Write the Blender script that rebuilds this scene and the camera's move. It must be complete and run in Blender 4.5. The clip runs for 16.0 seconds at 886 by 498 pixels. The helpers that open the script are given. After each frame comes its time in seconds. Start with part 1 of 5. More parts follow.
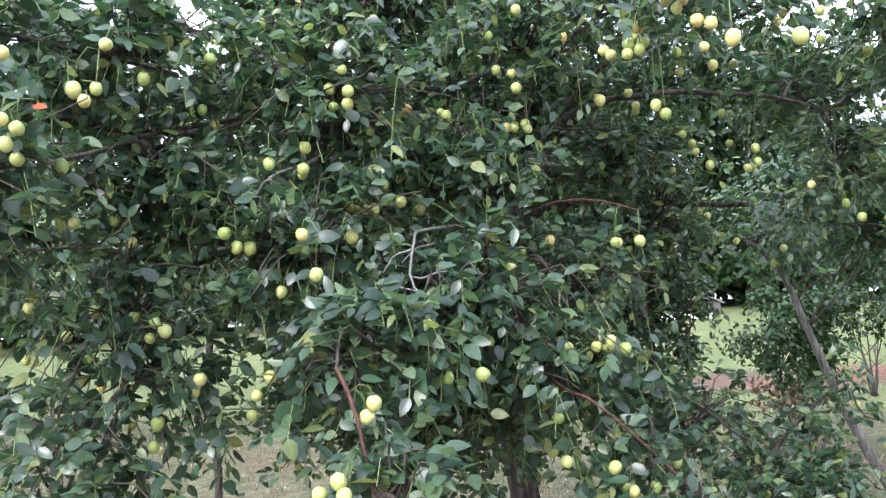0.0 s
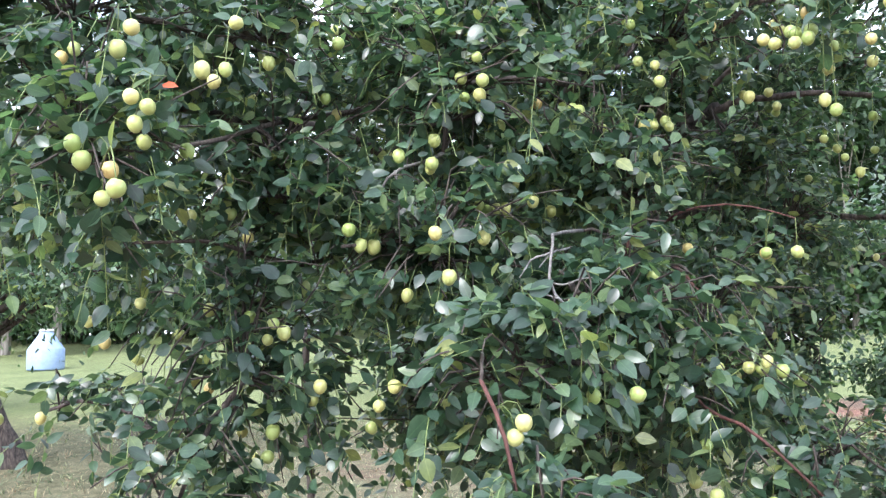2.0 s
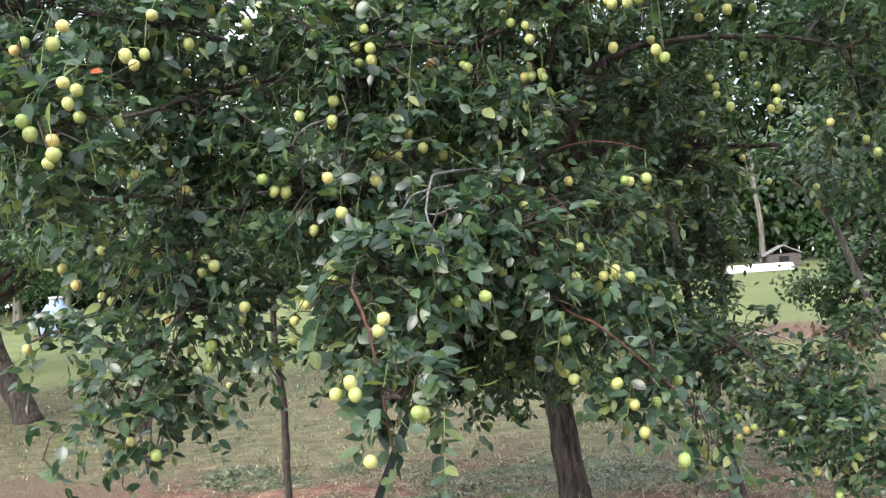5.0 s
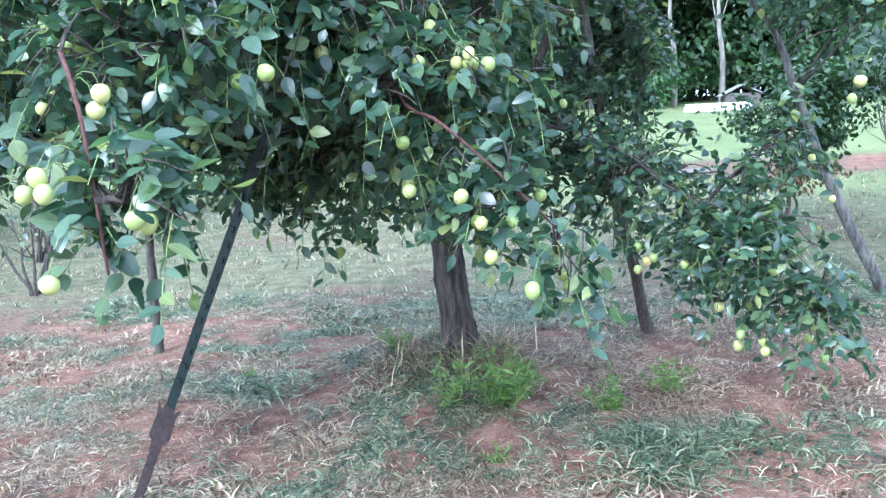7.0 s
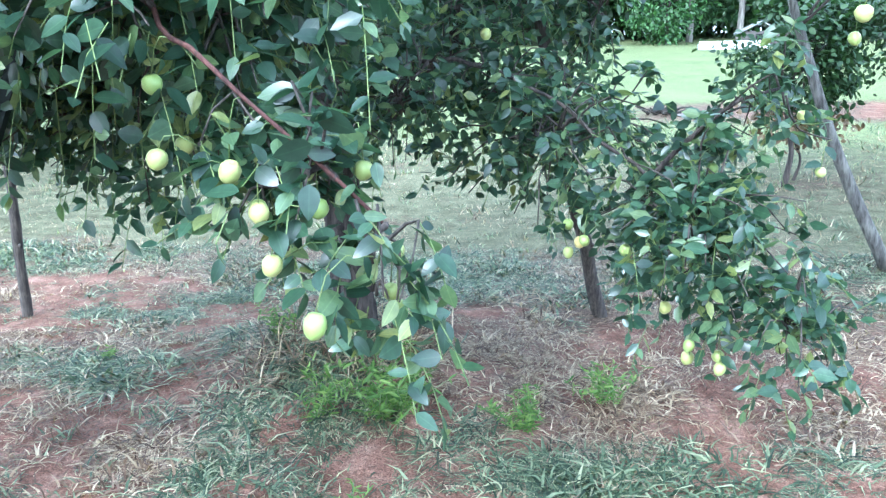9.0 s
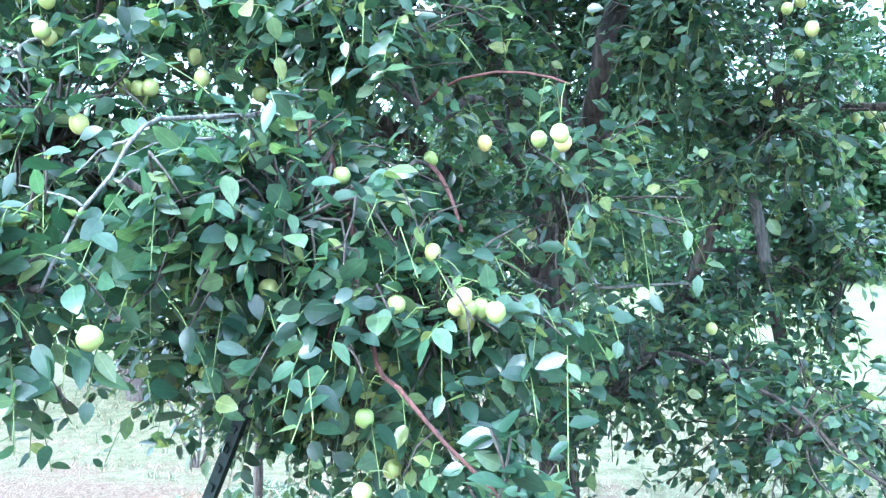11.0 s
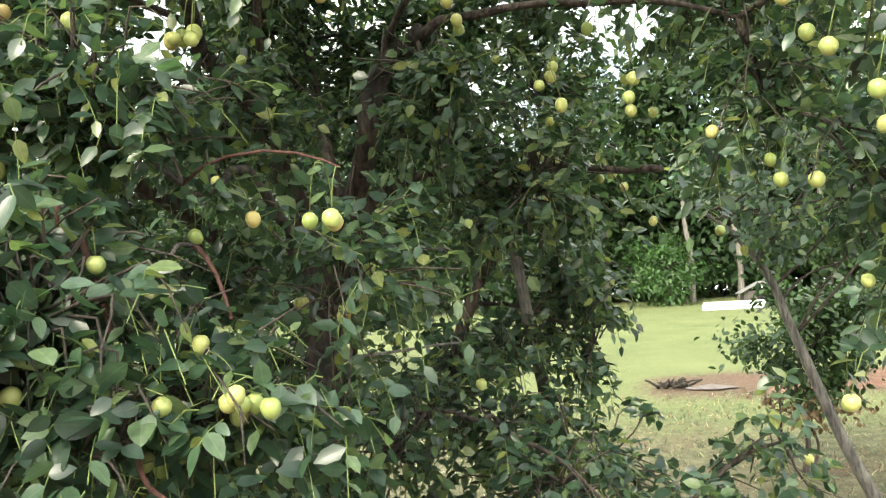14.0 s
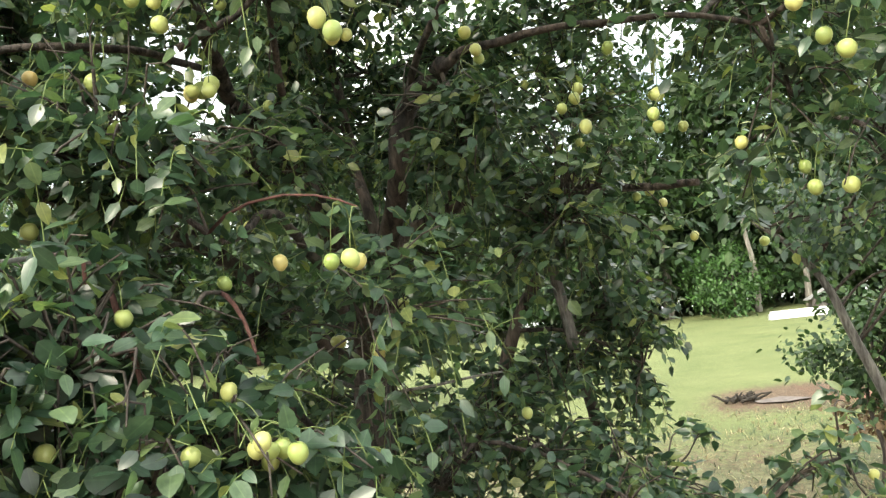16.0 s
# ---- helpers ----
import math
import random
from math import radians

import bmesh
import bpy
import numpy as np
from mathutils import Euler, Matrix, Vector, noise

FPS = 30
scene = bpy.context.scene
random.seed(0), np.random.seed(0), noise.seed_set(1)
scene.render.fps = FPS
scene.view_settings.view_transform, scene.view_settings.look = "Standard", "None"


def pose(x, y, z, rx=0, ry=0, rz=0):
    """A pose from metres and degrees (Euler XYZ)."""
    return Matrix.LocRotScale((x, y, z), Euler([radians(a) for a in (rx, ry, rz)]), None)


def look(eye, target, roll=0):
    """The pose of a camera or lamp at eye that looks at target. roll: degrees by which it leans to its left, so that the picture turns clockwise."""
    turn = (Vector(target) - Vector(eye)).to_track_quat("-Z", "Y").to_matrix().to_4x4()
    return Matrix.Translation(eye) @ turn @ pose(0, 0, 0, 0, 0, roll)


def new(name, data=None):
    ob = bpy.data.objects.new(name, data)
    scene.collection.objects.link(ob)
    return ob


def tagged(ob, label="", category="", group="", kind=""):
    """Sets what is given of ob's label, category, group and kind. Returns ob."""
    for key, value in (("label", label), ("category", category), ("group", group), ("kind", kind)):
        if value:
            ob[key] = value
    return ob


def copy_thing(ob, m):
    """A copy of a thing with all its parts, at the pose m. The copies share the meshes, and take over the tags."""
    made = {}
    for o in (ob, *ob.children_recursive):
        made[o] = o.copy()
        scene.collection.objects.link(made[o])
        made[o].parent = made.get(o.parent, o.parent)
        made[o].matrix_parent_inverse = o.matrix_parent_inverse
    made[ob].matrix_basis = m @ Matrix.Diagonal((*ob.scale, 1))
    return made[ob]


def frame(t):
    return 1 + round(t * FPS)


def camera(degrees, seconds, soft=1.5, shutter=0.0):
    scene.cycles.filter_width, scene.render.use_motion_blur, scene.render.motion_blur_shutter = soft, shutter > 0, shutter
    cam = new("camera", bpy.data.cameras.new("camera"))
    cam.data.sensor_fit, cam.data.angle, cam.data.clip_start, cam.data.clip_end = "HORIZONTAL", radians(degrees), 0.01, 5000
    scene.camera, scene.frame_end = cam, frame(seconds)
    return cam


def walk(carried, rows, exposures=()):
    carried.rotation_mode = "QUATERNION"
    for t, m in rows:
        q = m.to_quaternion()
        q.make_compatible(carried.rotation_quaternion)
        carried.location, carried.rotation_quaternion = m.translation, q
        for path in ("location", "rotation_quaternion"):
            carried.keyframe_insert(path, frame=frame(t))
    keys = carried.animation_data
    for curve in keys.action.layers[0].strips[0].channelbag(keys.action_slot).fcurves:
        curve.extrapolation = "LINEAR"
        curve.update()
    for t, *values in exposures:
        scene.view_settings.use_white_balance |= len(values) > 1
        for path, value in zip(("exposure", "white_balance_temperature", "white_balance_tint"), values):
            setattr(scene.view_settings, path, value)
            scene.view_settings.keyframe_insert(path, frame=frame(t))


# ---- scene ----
cam = camera(54.8, 16.0, soft=1.35)
PATH = [
    (0, (0.257, -0.063, 1.51), (0.107, 1.925, 1.674), -3.2),
    (0.5, (0.236, -0.059, 1.516), (0.026, 1.922, 1.693), -1.9),
    (1, (0.155, 0.052, 1.49), (-0.128, 2.026, 1.644), -1.1),
    (1.5, (0.054, 0.192, 1.509), (-0.244, 2.165, 1.636), -1.0),
    (2, (0.053, 0.135, 1.514), (-0.266, 2.099, 1.708), -1.1),
    (2.5, (0.162, -0.096, 1.514), (-0.15, 1.86, 1.792), -1.8),
    (3, (0.224, -0.253, 1.499), (-0.093, 1.702, 1.779), -2.5),
    (3.2, (0.233, -0.29, 1.478), (-0.091, 1.665, 1.743), -3.0),
    (5.3, (0.527, -0.315, 1.386), (0.187, 1.655, 1.401), -4.3),
    (5.5, (0.545, -0.286, 1.365), (0.207, 1.685, 1.328), -4.5),
    (6, (0.599, -0.093, 1.306), (0.31, 1.881, 1.164), -3.6),
    (6.5, (0.673, 0.12, 1.269), (0.466, 2.095, 1.038), -2.6),
    (7, (0.806, 0.356, 1.237), (0.53, 2.314, 0.939), -3.0),
    (7.5, (0.941, 0.585, 1.207), (0.616, 2.518, 0.811), -2.0),
    (8, (1.005, 0.904, 1.194), (0.818, 2.834, 0.705), -0.3),
    (8.2, (1.04, 1.0, 1.194), (0.909, 2.927, 0.674), 0.1),
    (10.3, (1.185, 1.274, 1.363), (0.411, 3.113, 1.237), -1.5),
    (10.5, (1.189, 1.262, 1.381), (0.383, 3.091, 1.315), -0.9),
    (11, (1.212, 1.242, 1.438), (0.378, 3.058, 1.52), -0.5),
    (11.5, (1.243, 1.201, 1.561), (0.455, 3.014, 1.865), -1.0),
    (12, (1.242, 1.172, 1.623), (0.585, 2.991, 2.13), -1.7),
    (12.5, (1.208, 1.158, 1.638), (0.666, 2.989, 2.234), -1.6),
    (13, (1.158, 1.185, 1.599), (0.657, 3.068, 2.051), -2.5),
    (13.5, (1.174, 1.24, 1.554), (0.757, 3.187, 1.747), -3.4),
    (14, (1.199, 1.26, 1.548), (0.881, 3.23, 1.688), -3.1),
    (14.5, (1.23, 1.258, 1.553), (0.981, 3.232, 1.748), -4.9),
    (15, (1.272, 1.259, 1.574), (1.061, 3.238, 1.77), -8.4),
    (15.5, (1.267, 1.261, 1.576), (0.96, 3.226, 1.786), -7.1),
    (16, (1.273, 1.286, 1.558), (0.829, 3.224, 1.769), -6.4),
]
# the phone's own exposure and white balance
EXPOSURES = [
    (0.0, 1.62, 5790, 14), (0.5, 1.56, 5790, 14), (1.1, 1.53, 5840, 14), (1.6, 1.75, 5790, 14), (2.0, 1.78, 5740, 15), (2.5, 1.70, 5740, 13), (3.0, 1.18, 6250, 8),
    (5.5, 1.50, 6300, 13), (6.2, 1.95, 5300, 10), (7.5, 2.07, 4750, 8),
    (10.3, 2.70, 4750, 0), (11.2, 3.00, 4600, 2), (11.6, 2.80, 4650, 1), (12.0, 2.05, 4650, -2), (12.6, 1.20, 4800, -5), (13.0, 0.92, 5100, -5), (13.4, 1.25, 6300, 1), (14.0, 1.85, 7100, 4), (15.0, 1.90, 7100, 4), (16.0, 1.75, 7100, 4),
]
walk(cam, [(t, look(eye, target, roll)) for t, eye, target, roll in PATH], EXPOSURES)

# ---- world and sun ----
world = bpy.data.worlds.new("overcast_evening")
scene.world = world
world.use_nodes = True
wn, wl = world.node_tree.nodes, world.node_tree.links
sky = wn.new("ShaderNodeTexSky")
sky.sky_type = "NISHITA"
sky.sun_disc = False
sky.sun_elevation, sky.sun_rotation = radians(38), radians(200)
sky.air_density, sky.dust_density, sky.ozone_density = 1.0, 4.0, 1.0
cloud_noise = wn.new("ShaderNodeTexNoise")
cloud_noise.inputs["Scale"].default_value = 2.2
cloud_noise.inputs["Detail"].default_value = 6
cloud_ramp = wn.new("ShaderNodeValToRGB")
cloud_ramp.color_ramp.elements[0].position, cloud_ramp.color_ramp.elements[1].position = 0.32, 0.62
cloud_mix = wn.new("ShaderNodeMix")
cloud_mix.data_type = "RGBA"
cloud_mix.inputs[7].default_value = (11.5, 11.8, 12.2, 1)
wl.new(cloud_noise.outputs["Fac"], cloud_ramp.inputs["Fac"])
wl.new(cloud_ramp.outputs["Color"], cloud_mix.inputs[0])
wl.new(sky.outputs["Color"], cloud_mix.inputs[6])
wl.new(cloud_mix.outputs[2], wn["Background"].inputs["Color"])
wn["Background"].inputs["Strength"].default_value = 0.115

sun_data = bpy.data.lights.new("sun", "SUN")
sun_data.energy, sun_data.angle, sun_data.color = 1.3, radians(14), (1.0, 0.95, 0.86)
sun = new("sun", sun_data)
sun.matrix_world = look((-8, -18, 18), (0, 4, 0))

# ---- materials ----


def material(name):
    m = bpy.data.materials.new(name)
    m.use_nodes = True
    return m, m.node_tree.nodes, m.node_tree.links, m.node_tree.nodes["Principled BSDF"]


def ramp(nodes, stops):
    r = nodes.new("ShaderNodeValToRGB")
    els = r.color_ramp.elements
    els[0].position, els[0].color = stops[0][0], (*stops[0][1], 1)
    els[1].position, els[1].color = stops[-1][0], (*stops[-1][1], 1)
    for p, c in stops[1:-1]:
        e = els.new(p)
        e.color = (*c, 1)
    return r


def noise_tex(nodes, links, scale, detail=4, rough=0.55, coords=None):
    n = nodes.new("ShaderNodeTexNoise")
    n.inputs["Scale"].default_value, n.inputs["Detail"].default_value = scale, detail
    n.inputs["Roughness"].default_value = rough
    if coords is not None:
        links.new(coords, n.inputs["Vector"])
    return n


def mix_rgb(nodes, links, fac, a, b, mode="MIX"):
    m = nodes.new("ShaderNodeMix")
    m.data_type, m.blend_type = "RGBA", mode
    for socket, value in ((m.inputs[0], fac), (m.inputs[6], a), (m.inputs[7], b)):
        if isinstance(value, bpy.types.NodeSocket):
            links.new(value, socket)
        elif isinstance(value, tuple):
            socket.default_value = (*value, 1)
        else:
            socket.default_value = value
    return m.outputs[2]


def bump(nodes, links, bsdf, height, strength, distance):
    b = nodes.new("ShaderNodeBump")
    b.inputs["Strength"].default_value, b.inputs["Distance"].default_value = strength, distance
    links.new(height, b.inputs["Height"])
    links.new(b.outputs["Normal"], bsdf.inputs["Normal"])


def leaf_material(name, stops, rough=0.38, glow=0.3, per_object=False, spec=0.5, veins=False):
    """Leaf: waxy skin, light passing through, every leaf its own green."""
    m, n, l, b = material(name)
    if per_object:
        rnd = n.new("ShaderNodeObjectInfo").outputs["Random"]
    else:
        rnd = n.new("ShaderNodeNewGeometry").outputs["Random Per Island"]
    r = ramp(n, stops)
    l.new(rnd, r.inputs["Fac"])
    geo = n.new("ShaderNodeTexCoord")
    blotch = noise_tex(n, l, 60.0, 3, coords=geo.outputs["Object"])
    shade = ramp(n, [(0.3, (0.72, 0.76, 0.7)), (0.7, (1.15, 1.12, 1.05))])
    l.new(blotch.outputs["Fac"], shade.inputs["Fac"])
    col = mix_rgb(n, l, 1.0, r.outputs["Color"], shade.outputs["Color"], "MULTIPLY")
    if veins:
        uv = n.new("ShaderNodeUVMap")
        uv.uv_map = "blade"
        parts = n.new("ShaderNodeSeparateXYZ")
        l.new(uv.outputs["UV"], parts.inputs[0])
        off = n.new("ShaderNodeMath")
        off.operation = "ABSOLUTE"
        l.new(parts.outputs["Y"], off.inputs[0])
        rib = ramp(n, [(0.0, (0.55, 0.55, 0.55)), (0.012, (0.5, 0.5, 0.5)), (0.026, (0, 0, 0))])
        l.new(off.outputs[0], rib.inputs["Fac"])
        side_rib = ramp(n, [(0.10, (0, 0, 0)), (0.112, (0.15, 0.15, 0.15)), (0.124, (0, 0, 0))])
        l.new(off.outputs[0], side_rib.inputs["Fac"])
        pale = mix_rgb(n, l, 1.0, col, (1.6, 1.5, 1.4), "MULTIPLY")
        col = mix_rgb(n, l, rib.outputs["Color"], col, pale)
        col = mix_rgb(n, l, side_rib.outputs["Color"], col, pale)
        bump(n, l, b, off.outputs[0], 0.25, 0.004)
    l.new(col, b.inputs["Base Color"])
    b.inputs["Roughness"].default_value = rough
    b.inputs["Specular IOR Level"].default_value = spec
    tr = n.new("ShaderNodeBsdfTranslucent")
    warm = mix_rgb(n, l, 1.0, col, (1.5, 1.6, 0.95), "MULTIPLY")
    l.new(warm, tr.inputs["Color"])
    ms = n.new("ShaderNodeMixShader")
    ms.inputs[0].default_value = glow
    l.new(b.outputs[0], ms.inputs[1])
    l.new(tr.outputs[0], ms.inputs[2])
    l.new(ms.outputs[0], n["Material Output"].inputs["Surface"])
    return m


def bark_material(name, dark, light, scale=1.0, fine=1.0):
    m, n, l, b = material(name)
    tc = n.new("ShaderNodeTexCoord")
    mp = n.new("ShaderNodeMapping")
    mp.inputs["Scale"].default_value = (34 * scale, 34 * scale, 5 * scale)
    l.new(tc.outputs["Object"], mp.inputs["Vector"])
    a = noise_tex(n, l, 1.0, 6, 0.65, mp.outputs["Vector"])
    c = noise_tex(n, l, 4.0 * scale, 3, 0.5, tc.outputs["Object"])
    r = ramp(n, [(0.38, dark), (0.62, light)])
    l.new(a.outputs["Fac"], r.inputs["Fac"])
    lich = ramp(n, [(0.45, (0.8, 0.8, 0.8)), (0.75, (1.25, 1.28, 1.22))])
    l.new(c.outputs["Fac"], lich.inputs["Fac"])
    l.new(mix_rgb(n, l, 1.0, r.outputs["Color"], lich.outputs["Color"], "MULTIPLY"), b.inputs["Base Color"])
    b.inputs["Roughness"].default_value = 0.9
    bump(n, l, b, a.outputs["Fac"], 1.0 * fine, 0.02)
    return m


LEAF_STOPS = [(0.0, (0.018, 0.042, 0.028)), (0.35, (0.036, 0.076, 0.050)), (0.7, (0.072, 0.134, 0.084)), (0.92, (0.135, 0.20, 0.10)), (1.0, (0.24, 0.27, 0.10))]
leaf_mat = leaf_material("jujube_leaf", LEAF_STOPS, rough=0.34, glow=0.40, spec=0.75, veins=True)
leaf_single_mat = leaf_material("jujube_leaf_single", LEAF_STOPS, rough=0.34, glow=0.40, per_object=True, spec=0.75, veins=True)
shoot_mat = leaf_material("green_shoot", [(0.0, (0.11, 0.16, 0.05)), (1.0, (0.18, 0.23, 0.08))], 0.5, 0.0)
bark_mat = bark_material("old_bark", (0.014, 0.011, 0.010), (0.105, 0.082, 0.071))
twig_mat = bark_material("twig_bark", (0.03, 0.024, 0.021), (0.10, 0.082, 0.07), 3, 0.4)
red_twig_mat = bark_material("red_young_bark", (0.045, 0.018, 0.015), (0.12, 0.05, 0.042), 3, 0.3)
grey_twig_mat = bark_material("grey_dead_bark", (0.11, 0.105, 0.10), (0.27, 0.26, 0.25), 3, 0.4)
grey_bark_mat = bark_material("grey_bark", (0.06, 0.055, 0.05), (0.20, 0.19, 0.175), 1.5, 0.6)
red_leaf_mat = leaf_material("red_leaf", [(0.0, (0.5, 0.09, 0.03)), (1.0, (0.55, 0.12, 0.04))], 0.5, 0.3)
far_leaf_mat = leaf_material("woodland_leaf", [(0.0, (0.014, 0.036, 0.014)), (0.5, (0.026, 0.06, 0.02)), (1.0, (0.05, 0.095, 0.028))], 0.5, 0.25)
bright_leaf_mat = leaf_material("bright_bush_leaf", [(0.0, (0.03, 0.075, 0.025)), (1.0, (0.075, 0.16, 0.045))], 0.5, 0.3)
weed_mat = leaf_material("weed_leaf", [(0.0, (0.06, 0.12, 0.03)), (0.6, (0.14, 0.23, 0.055)), (1.0, (0.25, 0.34, 0.10))], 0.5, 0.4)
brown_leaf_mat = leaf_material("dry_brown_leaf", [(0.0, (0.09, 0.055, 0.03)), (1.0, (0.22, 0.15, 0.09))], 0.7, 0.1)


def fruit_material():
    m, n, l, b = material("jujube_skin")
    info = n.new("ShaderNodeObjectInfo")
    tc = n.new("ShaderNodeTexCoord")
    r = ramp(n, [(0.0, (0.28, 0.37, 0.11)), (0.45, (0.40, 0.45, 0.16)), (0.82, (0.50, 0.50, 0.19)), (0.97, (0.58, 0.51, 0.20)), (1.0, (0.52, 0.37, 0.14))])
    l.new(info.outputs["Random"], r.inputs["Fac"])
    add = n.new("ShaderNodeVectorMath")
    add.operation = "ADD"
    l.new(tc.outputs["Object"], add.inputs[0])
    l.new(info.outputs["Location"], add.inputs[1])
    fleck = noise_tex(n, l, 38.0, 4, 0.6, add.outputs[0])
    big = noise_tex(n, l, 16.0, 3, 0.6, add.outputs[0])
    tone = ramp(n, [(0.3, (0.8, 0.86, 0.8)), (0.7, (1.12, 1.08, 1.1))])
    l.new(fleck.outputs["Fac"], tone.inputs["Fac"])
    col = mix_rgb(n, l, 1.0, r.outputs["Color"], tone.outputs["Color"], "MULTIPLY")
    rust = ramp(n, [(0.69, (0, 0, 0)), (0.78, (0.8, 0.8, 0.8))])
    l.new(big.outputs["Fac"], rust.inputs["Fac"])
    col = mix_rgb(n, l, rust.outputs["Color"], col, (0.33, 0.17, 0.055))
    l.new(col, b.inputs["Base Color"])
    b.inputs["Roughness"].default_value = 0.36
    b.inputs["Subsurface Weight"].default_value = 0.12
    b.inputs["Subsurface Radius"].default_value = (0.006, 0.006, 0.002)
    return m


fruit_mat = fruit_material()


def plain_material(name, col, rough=0.6, metal=0.0, vary=0.25, scale=30.0):
    m, n, l, b = material(name)
    tc = n.new("ShaderNodeTexCoord")
    t = noise_tex(n, l, scale, 5, 0.6, tc.outputs["Object"])
    r = ramp(n, [(0.3, tuple(c * (1 - vary) for c in col)), (0.7, tuple(min(1, c * (1 + vary)) for c in col))])
    l.new(t.outputs["Fac"], r.inputs["Fac"])
    l.new(r.outputs["Color"], b.inputs["Base Color"])
    b.inputs["Roughness"].default_value, b.inputs["Metallic"].default_value = rough, metal
    b.inputs["Specular IOR Level"].default_value = 0.25
    bump(n, l, b, t.outputs["Fac"], 0.25, 0.004)
    return m


post_green_mat = plain_material("green_post_paint", (0.006, 0.013, 0.012), 0.6, 0.0, 0.5, 40)
rust_mat = plain_material("rusty_plate", (0.034, 0.024, 0.024), 0.85, 0.1, 0.45, 50)
white_mat = plain_material("white_paint", (0.7, 0.7, 0.69), 0.5, 0, 0.06, 8)
blue_mat = plain_material("blue_plastic", (0.27, 0.36, 0.52), 0.45, 0, 0.15, 6)
roof_mat = plain_material("grey_roof", (0.24, 0.24, 0.24), 0.8, 0, 0.3, 12)
shed_mat = plain_material("shed_board", (0.09, 0.08, 0.075), 0.85, 0, 0.3, 9)
dark_mat = plain_material("dark_opening", (0.015, 0.015, 0.016), 0.8, 0, 0.3, 9)
ash_mat = plain_material("burnt_wood", (0.04, 0.035, 0.03), 0.95, 0, 0.6, 14)
pale_bark_mat = bark_material("pale_bark", (0.10, 0.09, 0.08), (0.30, 0.28, 0.25), 0.25)


def ground_material():
    m, n, l, b = material("orchard_ground")
    tc = n.new("ShaderNodeTexCoord")
    at = n.new("ShaderNodeAttribute")
    at.attribute_name = "cover"
    sep = n.new("ShaderNodeSeparateColor")
    l.new(at.outputs["Color"], sep.inputs["Color"])
    co = tc.outputs["Object"]
    big = noise_tex(n, l, 0.9, 5, 0.6, co)
    mid = noise_tex(n, l, 7.0, 6, 0.65, co)
    fine = noise_tex(n, l, 70.0, 5, 0.7, co)
    clay = ramp(n, [(0.3, (0.12, 0.058, 0.041)), (0.52, (0.25, 0.137, 0.098)), (0.75, (0.42, 0.275, 0.215))])
    l.new(mid.outputs["Fac"], clay.inputs["Fac"])
    straw = ramp(n, [(0.3, (0.055, 0.036, 0.025)), (0.5, (0.15, 0.105, 0.075)), (0.72, (0.30, 0.235, 0.175))])
    l.new(fine.outputs["Fac"], straw.inputs["Fac"])
    grass = ramp(n, [(0.3, (0.085, 0.085, 0.048)), (0.5, (0.155, 0.15, 0.088)), (0.72, (0.24, 0.225, 0.14))])
    l.new(mid.outputs["Fac"], grass.inputs["Fac"])
    lawn = ramp(n, [(0.3, (0.15, 0.185, 0.08)), (0.7, (0.22, 0.25, 0.115))])
    l.new(big.outputs["Fac"], lawn.inputs["Fac"])
    edge = noise_tex(n, l, 14.0, 4, 0.7, co)

    def masked(channel, low):
        a = n.new("ShaderNodeMath")
        a.operation = "MULTIPLY_ADD"
        l.new(edge.outputs["Fac"], a.inputs[0])
        a.inputs[1].default_value = 1.1
        l.new(sep.outputs[channel], a.inputs[2])
        half = n.new("ShaderNodeMath")
        half.operation = "MULTIPLY"
        half.inputs[1].default_value = 0.5
        l.new(a.outputs[0], half.inputs[0])
        r = ramp(n, [(low, (0, 0, 0)), (low + 0.14, (1, 1, 1))])
        l.new(half.outputs[0], r.inputs["Fac"])
        return r.outputs["Color"]

    col = mix_rgb(n, l, masked("Green", 0.46), clay.outputs["Color"], straw.outputs["Color"])
    col = mix_rgb(n, l, masked("Red", 0.46), col, grass.outputs["Color"])
    col = mix_rgb(n, l, masked("Blue", 0.42), col, lawn.outputs["Color"])
    tone = ramp(n, [(0.3, (0.5, 0.5, 0.5)), (0.7, (1.25, 1.25, 1.25))])
    l.new(fine.outputs["Fac"], tone.inputs["Fac"])
    col = mix_rgb(n, l, 1.0, col, tone.outputs["Color"], "MULTIPLY")
    crumb = noise_tex(n, l, 190.0, 4, 0.7, co)
    speck = ramp(n, [(0.36, (0.5, 0.48, 0.46)), (0.5, (1.0, 1.0, 1.0)), (0.66, (1.6, 1.58, 1.52))])
    l.new(crumb.outputs["Fac"], speck.inputs["Fac"])
    col = mix_rgb(n, l, 1.0, col, speck.outputs["Color"], "MULTIPLY")
    l.new(col, b.inputs["Base Color"])
    b.inputs["Roughness"].default_value = 0.95
    b.inputs["Specular IOR Level"].default_value = 0.15
    bump(n, l, b, fine.outputs["Fac"], 0.8, 0.02)
    return m


ground_mat = ground_material()


def blade_material(name, stops):
    return leaf_material(name, stops, 0.55, 0.3)


